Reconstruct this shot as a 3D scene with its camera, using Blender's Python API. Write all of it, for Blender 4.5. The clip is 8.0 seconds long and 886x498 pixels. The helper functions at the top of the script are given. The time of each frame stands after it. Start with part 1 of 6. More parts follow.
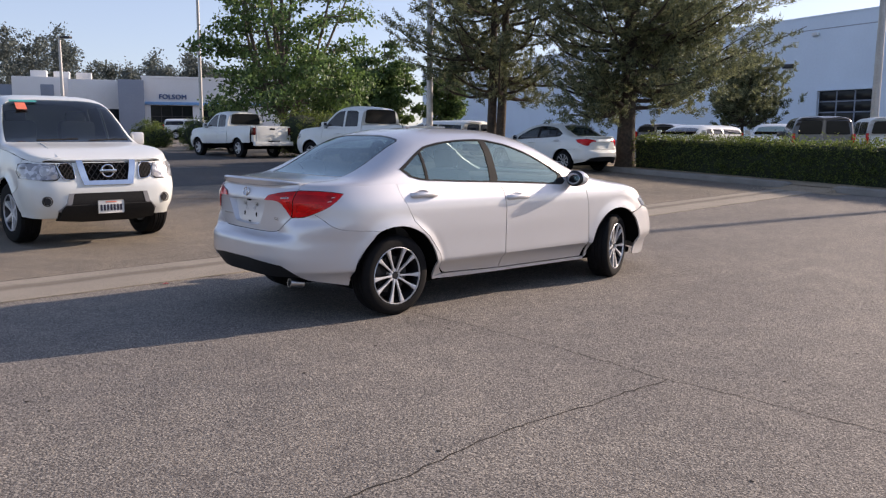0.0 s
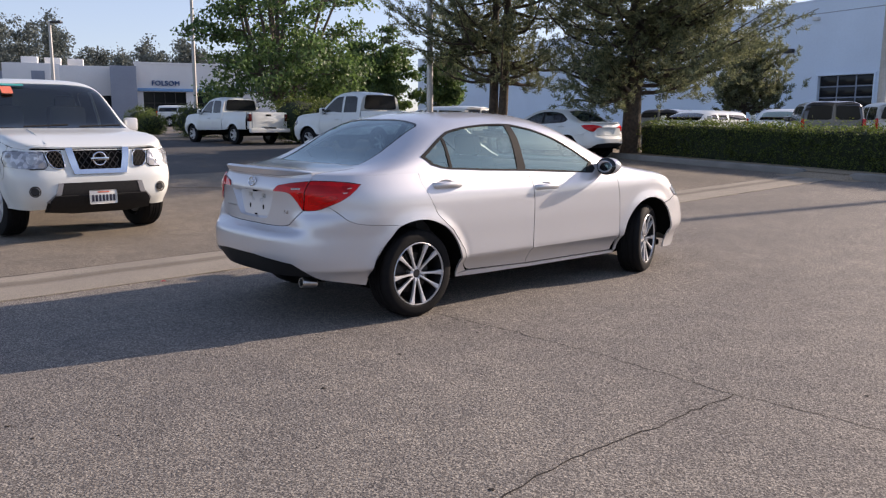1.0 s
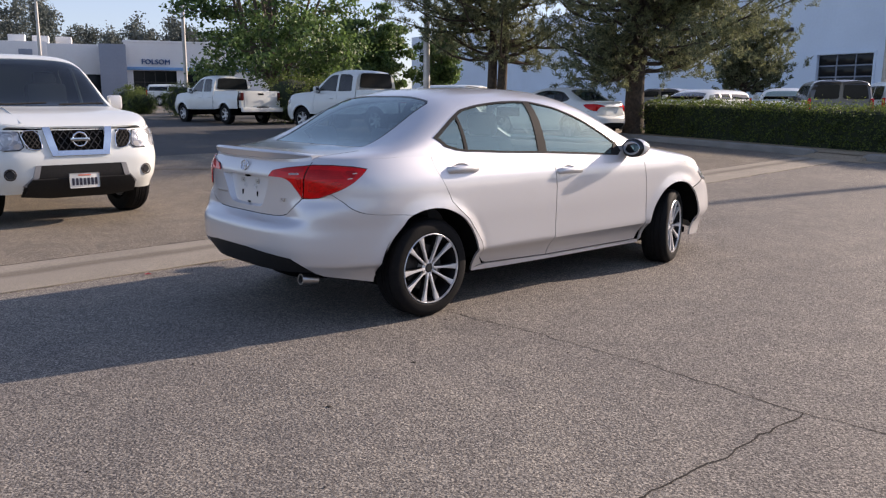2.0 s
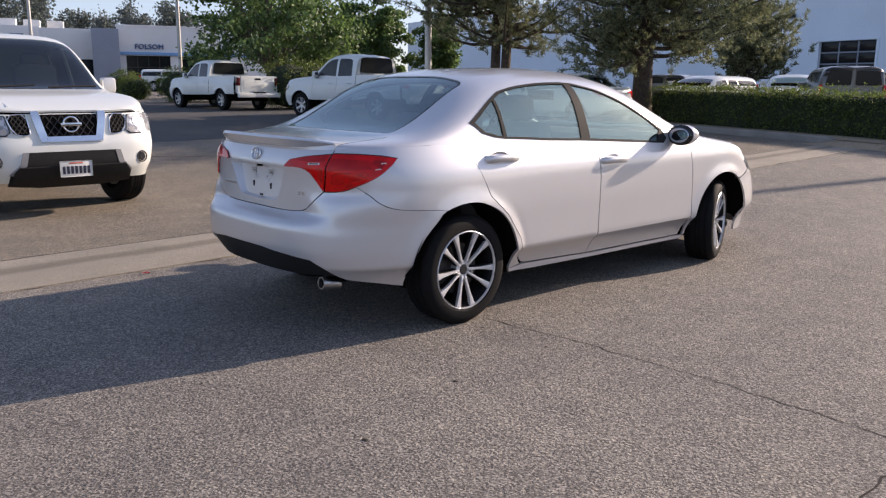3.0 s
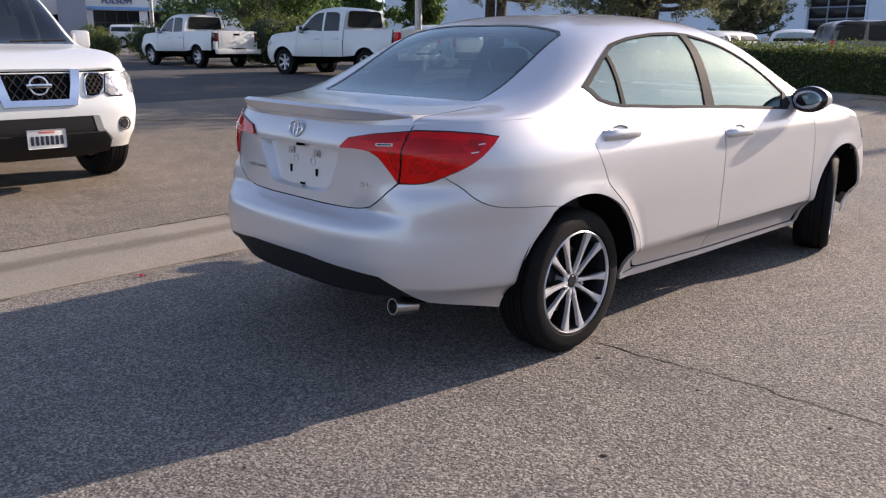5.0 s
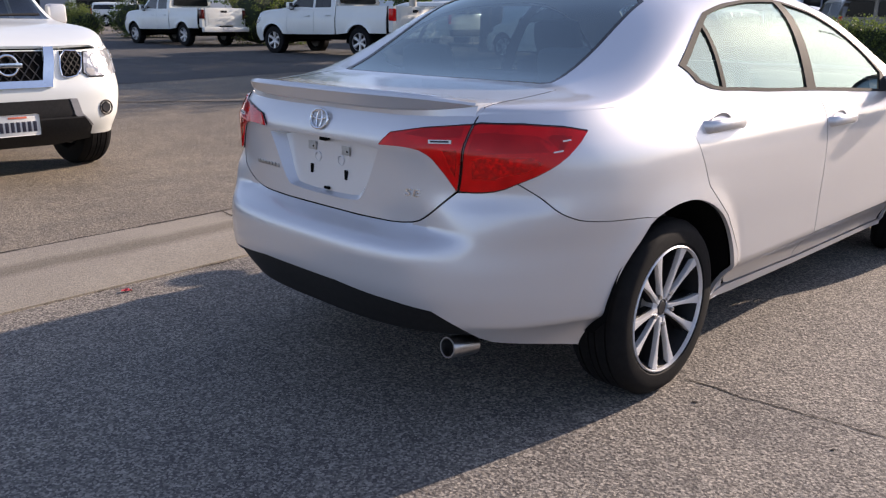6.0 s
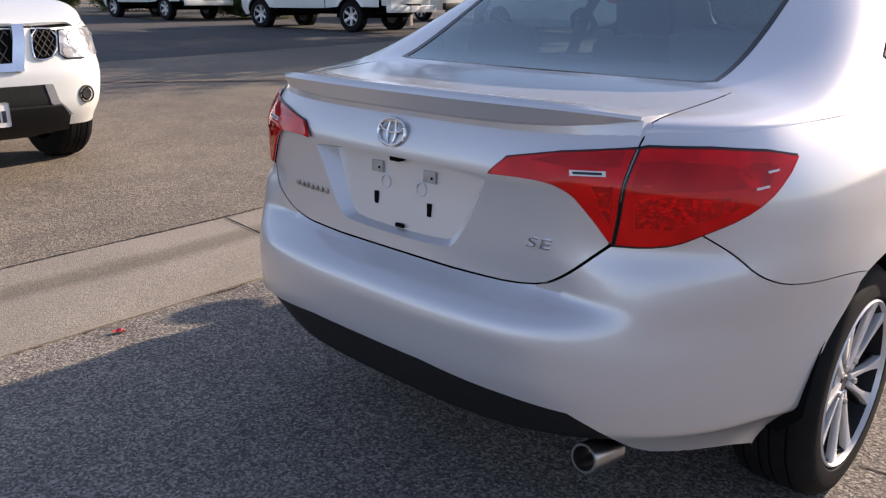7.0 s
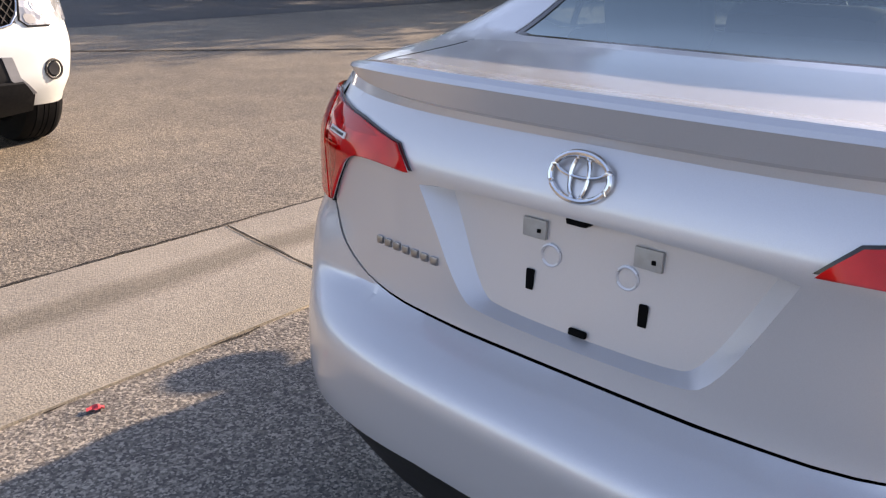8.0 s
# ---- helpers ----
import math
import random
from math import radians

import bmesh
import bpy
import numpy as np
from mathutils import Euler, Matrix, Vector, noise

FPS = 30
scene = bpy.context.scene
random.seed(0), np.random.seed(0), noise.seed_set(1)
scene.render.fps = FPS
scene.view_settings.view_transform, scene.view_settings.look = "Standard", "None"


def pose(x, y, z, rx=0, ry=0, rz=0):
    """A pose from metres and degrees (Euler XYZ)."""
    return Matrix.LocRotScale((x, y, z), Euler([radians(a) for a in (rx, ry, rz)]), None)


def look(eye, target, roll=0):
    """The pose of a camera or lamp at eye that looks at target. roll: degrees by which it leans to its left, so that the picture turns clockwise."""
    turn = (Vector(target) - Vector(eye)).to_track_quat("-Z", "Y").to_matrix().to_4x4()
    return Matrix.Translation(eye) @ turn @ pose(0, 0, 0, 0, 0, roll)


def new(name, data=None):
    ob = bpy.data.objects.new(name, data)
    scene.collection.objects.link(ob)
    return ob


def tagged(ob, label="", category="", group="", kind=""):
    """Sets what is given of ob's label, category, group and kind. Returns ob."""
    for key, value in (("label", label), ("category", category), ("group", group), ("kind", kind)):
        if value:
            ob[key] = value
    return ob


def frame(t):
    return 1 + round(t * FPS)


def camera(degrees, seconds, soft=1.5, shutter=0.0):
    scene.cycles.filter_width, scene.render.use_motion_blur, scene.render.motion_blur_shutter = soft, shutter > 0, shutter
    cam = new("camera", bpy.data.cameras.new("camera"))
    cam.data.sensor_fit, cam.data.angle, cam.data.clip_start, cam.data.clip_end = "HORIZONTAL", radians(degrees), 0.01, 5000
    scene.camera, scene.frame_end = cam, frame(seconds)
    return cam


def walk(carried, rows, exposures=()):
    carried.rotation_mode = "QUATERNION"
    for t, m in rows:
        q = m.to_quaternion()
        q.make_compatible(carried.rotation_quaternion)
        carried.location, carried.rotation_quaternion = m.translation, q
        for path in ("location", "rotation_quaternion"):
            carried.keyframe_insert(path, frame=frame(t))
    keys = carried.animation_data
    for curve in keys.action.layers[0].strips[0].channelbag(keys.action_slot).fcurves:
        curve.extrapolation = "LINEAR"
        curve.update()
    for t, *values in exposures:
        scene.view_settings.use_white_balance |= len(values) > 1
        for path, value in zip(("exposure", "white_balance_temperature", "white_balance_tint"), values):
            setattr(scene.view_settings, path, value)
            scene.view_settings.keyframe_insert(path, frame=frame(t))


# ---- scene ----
cam = camera(57.5, 8.0, soft=1.25)
PATH = [
    (0, (0.499, 0.426, 1.406), (0.301, 2.396, 1.122), 0.4),
    (0.5, (0.336, 0.713, 1.396), (0.144, 2.682, 1.1), 0.4),
    (1, (0.223, 0.964, 1.385), (0.039, 2.93, 1.069), 0.3),
    (1.5, (0.143, 1.248, 1.375), (-0.032, 3.21, 1.033), 0.3),
    (3, (-0.256, 2.083, 1.326), (-0.408, 4.037, 0.931), 0.5),
    (3.5, (-0.391, 2.334, 1.307), (-0.536, 4.286, 0.897), 0.6),
    (4, (-0.572, 2.607, 1.304), (-0.699, 4.556, 0.873), 0.6),
    (5.5, (-1.021, 3.513, 1.283), (-1.096, 5.442, 0.76), 0.4),
    (6, (-1.159, 3.869, 1.261), (-1.22, 5.793, 0.718), 0.4),
    (6.5, (-1.301, 4.221, 1.254), (-1.345, 6.138, 0.685), 0.5),
    (7, (-1.508, 4.621, 1.261), (-1.528, 6.528, 0.659), 0.4),
    (7.5, (-1.676, 5.052, 1.232), (-1.669, 6.949, 0.598), 0.7),
    (8, (-1.839, 5.49, 1.218), (-1.816, 7.372, 0.54), 0.8),
]
EXPOSURE = 0.88
walk(cam, [(t, look(eye, target, roll)) for t, eye, target, roll in PATH], [(0, EXPOSURE, 7880, 22), (3.5, EXPOSURE + .06, 7850, 22), (5.5, EXPOSURE + .18, 7800, 22), (6.5, EXPOSURE + .21, 7880, 22), (7, EXPOSURE + .27, 8150, 22), (7.5, EXPOSURE + .46, 8350, 22), (8, EXPOSURE + .68, 8600, 22)])

# ---- daylight: low morning sun ahead and to the right ----
SUN_AZIMUTH, SUN_HEIGHT = 35.1, 21.4
world = bpy.data.worlds.new("world")
scene.world = world
world.use_nodes = True
wn, wl = world.node_tree.nodes, world.node_tree.links
sky = wn.new("ShaderNodeTexSky")
sky.sky_type, sky.sun_disc = "NISHITA", False
sky.sun_elevation, sky.sun_rotation = radians(SUN_HEIGHT), radians(90 - SUN_AZIMUTH)
sky.dust_density, sky.air_density, sky.ozone_density = 0.7, 0.7, 1.6
sky.altitude = 600
wl.new(sky.outputs[0], wn["Background"].inputs[0])
wn["Background"].inputs[1].default_value = 0.185
haze, veil = wn.new("ShaderNodeBackground"), wn.new("ShaderNodeMixShader")
haze.inputs[0].default_value, haze.inputs[1].default_value = (.44, .65, 1.0, 1), .32
# haze thins out towards the zenith
where, split, thin = wn.new("ShaderNodeTexCoord"), wn.new("ShaderNodeSeparateXYZ"), wn.new("ShaderNodeMapRange")
thin.inputs["From Min"].default_value, thin.inputs["From Max"].default_value = 0.0, 0.75
thin.inputs["To Min"].default_value, thin.inputs["To Max"].default_value = 0.71, 0.08
wl.new(where.outputs["Generated"], split.inputs[0])
wl.new(split.outputs[2], thin.inputs["Value"])
wl.new(thin.outputs[0], veil.inputs[0])
wl.new(wn["Background"].outputs[0], veil.inputs[1])
wl.new(haze.outputs[0], veil.inputs[2])
wl.new(veil.outputs[0], wn["World Output"].inputs[0])
sun = new("sun", bpy.data.lights.new("sun", "SUN"))
sun.data.energy, sun.data.angle, sun.data.color = 3.5, radians(0.6), (1.0, 0.955, 0.88)
sa, sh = radians(SUN_AZIMUTH), radians(SUN_HEIGHT)
sun.matrix_world = look((math.cos(sa) * math.cos(sh) * 50, math.sin(sa) * math.cos(sh) * 50, math.sin(sh) * 50), (0, 0, 0))
# ---- materials ----
def mat(name, color, rough=0.5, metal=0.0, coat=0.0, grain=None, bump=None, emit=None, spec=0.5):
    """A node material. grain: (scale, second colour, amount, scale of large stains, their amount); bump: (scale, strength, metres)."""
    m = bpy.data.materials.new(name)
    m.use_nodes = True
    n, l = m.node_tree.nodes, m.node_tree.links
    b = n["Principled BSDF"]
    b.inputs["Base Color"].default_value = (*color, 1)
    b.inputs["Roughness"].default_value = rough
    b.inputs["Metallic"].default_value = metal
    b.inputs["Coat Weight"].default_value = coat
    b.inputs["Coat Roughness"].default_value = 0.04
    b.inputs["Specular IOR Level"].default_value = spec
    if grain or bump:
        co = n.new("ShaderNodeTexCoord")
    if grain:
        scale, second, amount, scale2, amount2 = grain
        f = n.new("ShaderNodeTexNoise")
        f.inputs["Scale"].default_value, f.inputs["Detail"].default_value = scale, 4
        g = n.new("ShaderNodeTexNoise")
        g.inputs["Scale"].default_value, g.inputs["Detail"].default_value = scale2, 3
        l.new(co.outputs["Object"], f.inputs["Vector"])
        l.new(co.outputs["Object"], g.inputs["Vector"])
        r = n.new("ShaderNodeValToRGB")
        r.color_ramp.elements[0].position, r.color_ramp.elements[1].position = 0.35, 0.65
        r.color_ramp.elements[0].color = (*color, 1)
        r.color_ramp.elements[1].color = (*[c + (s - c) * amount for c, s in zip(color, second)], 1)
        l.new(f.outputs["Fac"], r.inputs["Fac"])
        x = n.new("ShaderNodeMix")
        x.data_type, x.blend_type = "RGBA", "MULTIPLY"
        x.inputs["Factor"].default_value = amount2
        r2 = n.new("ShaderNodeValToRGB")
        r2.color_ramp.elements[0].position, r2.color_ramp.elements[1].position = 0.35, 0.65
        r2.color_ramp.elements[0].color, r2.color_ramp.elements[1].color = (.45, .45, .45, 1), (1, 1, 1, 1)
        l.new(g.outputs["Fac"], r2.inputs["Fac"])
        l.new(r.outputs["Color"], x.inputs["A"])
        l.new(r2.outputs["Color"], x.inputs["B"])
        l.new(x.outputs["Result"], b.inputs["Base Color"])
    if bump:
        h = n.new("ShaderNodeTexNoise")
        h.inputs["Scale"].default_value, h.inputs["Detail"].default_value = bump[0], 5
        l.new(co.outputs["Object"], h.inputs["Vector"])
        u = n.new("ShaderNodeBump")
        u.inputs["Strength"].default_value, u.inputs["Distance"].default_value = bump[1], bump[2]
        l.new(h.outputs["Fac"], u.inputs["Height"])
        l.new(u.outputs["Normal"], b.inputs["Normal"])
    if emit:
        b.inputs["Emission Color"].default_value, b.inputs["Emission Strength"].default_value = (*emit[:3], 1), emit[3]
    return m


def glass(name, tint, gloss=.05, rough=0.0, shine=(1, 1, 1)):
    """A tinted pane: what is behind it shows through, and its gloss grows towards grazing angles."""
    m = bpy.data.materials.new(name)
    m.use_nodes = True
    n, l = m.node_tree.nodes, m.node_tree.links
    n.remove(n["Principled BSDF"])
    t, g, x, f, up, grow = (n.new("ShaderNode" + k) for k in ("BsdfTransparent", "BsdfGlossy", "MixShader", "LayerWeight", "Math", "Math"))
    t.inputs["Color"].default_value = (*tint, 1)
    g.inputs["Roughness"].default_value = rough
    g.inputs["Color"].default_value = (*shine, 1)
    f.inputs["Blend"].default_value = 0.5
    up.operation, grow.operation = "POWER", "MULTIPLY_ADD"
    up.inputs[1].default_value = 4.0
    grow.inputs[1].default_value, grow.inputs[2].default_value = 1 - gloss, gloss
    l.new(f.outputs["Facing"], up.inputs[0])
    l.new(up.outputs[0], grow.inputs[0])
    l.new(grow.outputs[0], x.inputs[0])
    l.new(t.outputs[0], x.inputs[1])
    l.new(g.outputs[0], x.inputs[2])
    l.new(x.outputs[0], n["Material Output"].inputs["Surface"])
    return m


def flake_paint(name, color, second, shine):
    """Metallic paint: a broad flake lobe, a tighter one, and a clear coat."""
    m = mat(name, color, .42, .52, 1.0, (900, second, .5, 1.5, .05))
    n, l = m.node_tree.nodes, m.node_tree.links
    b = n["Principled BSDF"]
    b.inputs["Coat IOR"].default_value = 1.7
    b.inputs["Coat Roughness"].default_value = .085
    g = n.new("ShaderNodeBsdfGlossy")
    g.inputs["Color"].default_value, g.inputs["Roughness"].default_value = (*shine, 1), .42
    x = n.new("ShaderNodeMixShader")
    x.inputs[0].default_value = .05
    l.new(b.outputs[0], x.inputs[1])
    l.new(g.outputs[0], x.inputs[2])
    l.new(x.outputs[0], n["Material Output"].inputs["Surface"])
    return m


def faceted(name, dark, light, scale, rough=.1, metal=0.0, relief=.004, coat=0.0):
    """Lamp lens: prismatic cells, each with a shade of its own, under a smooth cover."""
    m = mat(name, dark, rough, metal, coat, None, None, None, .35)
    n, l = m.node_tree.nodes, m.node_tree.links
    b = n["Principled BSDF"]
    co, v, r, s, u = (n.new("ShaderNode" + k) for k in ("TexCoord", "TexVoronoi", "ValToRGB", "SeparateColor", "Bump"))
    v.inputs["Scale"].default_value = scale
    r.color_ramp.elements[0].color, r.color_ramp.elements[1].color = (*dark, 1), (*light, 1)
    r.color_ramp.elements[0].position = .35
    l.new(co.outputs["Object"], v.inputs["Vector"])
    l.new(v.outputs["Color"], s.inputs[0])
    l.new(s.outputs[0], r.inputs[0])
    l.new(r.outputs[0], b.inputs["Base Color"])
    u.inputs["Strength"].default_value, u.inputs["Distance"].default_value = .5, relief
    l.new(v.outputs["Distance"], u.inputs["Height"])
    l.new(u.outputs["Normal"], b.inputs["Normal"])
    return m


def stained_concrete(name, color, across, at):
    """Gutter concrete: exposed aggregate, and a dark water stain that runs along it at a distance from its edge."""
    m = mat(name, color, .9, 0, 0, (120, (.20, .178, .152), .9, 1.3, .3), (150, .8, .005))
    n, l = m.node_tree.nodes, m.node_tree.links
    b = n["Principled BSDF"]
    src = b.inputs["Base Color"].links[0].from_socket
    co, dot, rag, add, ramp, x = (n.new("ShaderNode" + k) for k in ("TexCoord", "VectorMath", "TexNoise", "Math", "ValToRGB", "Mix"))
    dot.operation = "DOT_PRODUCT"
    dot.inputs[1].default_value = (across[0], across[1], 0)
    rag.inputs["Scale"].default_value, rag.inputs["Detail"].default_value = 1.4, 6
    l.new(co.outputs["Object"], dot.inputs[0])
    l.new(co.outputs["Object"], rag.inputs["Vector"])
    add.operation = "MULTIPLY_ADD"
    add.inputs[1].default_value = .14
    l.new(rag.outputs["Fac"], add.inputs[0])
    l.new(dot.outputs["Value"], add.inputs[2])
    shift = n.new("ShaderNodeMath")
    shift.operation = "SUBTRACT"
    shift.inputs[1].default_value = at + .07 - 1.2
    l.new(add.outputs[0], shift.inputs[0])
    e = ramp.color_ramp.elements
    e[0].position, e[1].position = .0, 1.0
    e[0].color, e[1].color = (.92, .91, .88, 1), (1, 1, 1, 1)
    for p, c in ((.06, (.72, .69, .64)), (.16, (1.0, 1.0, .98)), (.70, (1, 1, 1)), (.80, (.60, .585, .56)), (.90, (.66, .645, .62)), (.98, (1, 1, 1))):
        k = e.new(p)
        k.color = (*c, 1)
    l.new(shift.outputs[0], ramp.inputs[0])
    x.data_type, x.blend_type = "RGBA", "MULTIPLY"
    x.inputs["Factor"].default_value = 1
    l.new(src, x.inputs["A"])
    l.new(ramp.outputs[0], x.inputs["B"])
    l.new(x.outputs["Result"], b.inputs["Base Color"])
    return m


def asphalt(name, dark, light, chip, stain, relief=.0023):
    """Worn asphalt: pale stone chips in dark binder, broad stains, a rough relief."""
    m = bpy.data.materials.new(name)
    m.use_nodes = True
    n, l = m.node_tree.nodes, m.node_tree.links
    b = n["Principled BSDF"]
    co = n.new("ShaderNodeTexCoord")
    v = n.new("ShaderNodeTexVoronoi")
    v.inputs["Scale"].default_value = chip
    v2 = n.new("ShaderNodeTexNoise")
    v2.inputs["Scale"].default_value, v2.inputs["Detail"].default_value, v2.inputs["Roughness"].default_value = chip * .8, 4, .7
    big = n.new("ShaderNodeTexNoise")
    big.inputs["Scale"].default_value, big.inputs["Detail"].default_value = 0.35, 5
    mid = n.new("ShaderNodeTexNoise")
    mid.inputs["Scale"].default_value, mid.inputs["Detail"].default_value = 3.1, 4
    for k in (v, v2, big, mid):
        l.new(co.outputs["Object"], k.inputs["Vector"])
    sep = n.new("ShaderNodeSeparateColor")
    l.new(v.outputs["Color"], sep.inputs[0])
    ramp = n.new("ShaderNodeValToRGB")
    e = ramp.color_ramp.elements
    e[0].position, e[1].position = 0.12, 0.95
    e[0].color, e[1].color = (*dark, 1), (*light, 1)
    k = e.new(0.62)
    k.color = (*[(a * 1.4 + c) / 2.4 for a, c in zip(dark, light)], 1)
    l.new(sep.outputs[0], ramp.inputs[0])
    ramp2 = n.new("ShaderNodeValToRGB")
    ramp2.color_ramp.elements[0].position, ramp2.color_ramp.elements[1].position = .36, .62
    ramp2.color_ramp.elements[0].color, ramp2.color_ramp.elements[1].color = (.76, .76, .77, 1), (1.11, 1.10, 1.08, 1)
    l.new(v2.outputs["Fac"], ramp2.inputs[0])
    x = n.new("ShaderNodeMix")
    x.data_type, x.blend_type = "RGBA", "MULTIPLY"
    x.inputs["Factor"].default_value = 1
    l.new(ramp.outputs[0], x.inputs["A"])
    l.new(ramp2.outputs[0], x.inputs["B"])
    last = x
    for src, amount in ((big, stain), (mid, stain * .7)):
        r = n.new("ShaderNodeValToRGB")
        r.color_ramp.elements[0].position, r.color_ramp.elements[1].position = .35, .65
        r.color_ramp.elements[0].color, r.color_ramp.elements[1].color = (.72, .72, .74, 1), (1.12, 1.1, 1.06, 1)
        l.new(src.outputs["Fac"], r.inputs[0])
        y = n.new("ShaderNodeMix")
        y.data_type, y.blend_type = "RGBA", "MULTIPLY"
        y.inputs["Factor"].default_value = amount
        l.new(last.outputs["Result"], y.inputs["A"])
        l.new(r.outputs[0], y.inputs["B"])
        last = y
    l.new(last.outputs["Result"], b.inputs["Base Color"])
    b.inputs["Roughness"].default_value = 0.85
    b.inputs["Specular IOR Level"].default_value = 0.3
    # chips stand proud of the binder, pits between them
    stone = n.new("ShaderNodeTexVoronoi")
    stone.inputs["Scale"].default_value = chip * .62
    l.new(co.outputs["Object"], stone.inputs["Vector"])
    pit = n.new("ShaderNodeTexNoise")
    pit.inputs["Scale"].default_value, pit.inputs["Detail"].default_value = chip * .3, 3
    l.new(co.outputs["Object"], pit.inputs["Vector"])
    high, sunk = n.new("ShaderNodeMath"), n.new("ShaderNodeMath")
    high.operation, sunk.operation = "SUBTRACT", "MULTIPLY_ADD"
    l.new(v2.outputs["Fac"], high.inputs[0])
    l.new(stone.outputs["Distance"], high.inputs[1])
    sunk.inputs[1].default_value = 1.2
    l.new(pit.outputs["Fac"], sunk.inputs[0])
    l.new(high.outputs[0], sunk.inputs[2])
    u = n.new("ShaderNodeBump")
    u.inputs["Strength"].default_value, u.inputs["Distance"].default_value = 1.0, relief
    l.new(sunk.outputs[0], u.inputs["Height"])
    l.new(u.outputs["Normal"], b.inputs["Normal"])
    return m


def leafy(name, dark, light, rough=0.6, through_light=0.25):
    """Foliage: each leaf takes its own shade, and lets some light through."""
    m = bpy.data.materials.new(name)
    m.use_nodes = True
    n, l = m.node_tree.nodes, m.node_tree.links
    b = n["Principled BSDF"]
    g = n.new("ShaderNodeNewGeometry")
    r = n.new("ShaderNodeValToRGB")
    r.color_ramp.elements[0].color, r.color_ramp.elements[1].color = (*dark, 1), (*light, 1)
    l.new(g.outputs["Random Per Island"], r.inputs[0])
    l.new(r.outputs[0], b.inputs["Base Color"])
    b.inputs["Roughness"].default_value = rough
    t = n.new("ShaderNodeBsdfTranslucent")
    l.new(r.outputs[0], t.inputs["Color"])
    x = n.new("ShaderNodeMixShader")
    x.inputs[0].default_value = through_light
    l.new(b.outputs[0], x.inputs[1])
    l.new(t.outputs[0], x.inputs[2])
    l.new(x.outputs[0], n["Material Output"].inputs["Surface"])
    return m


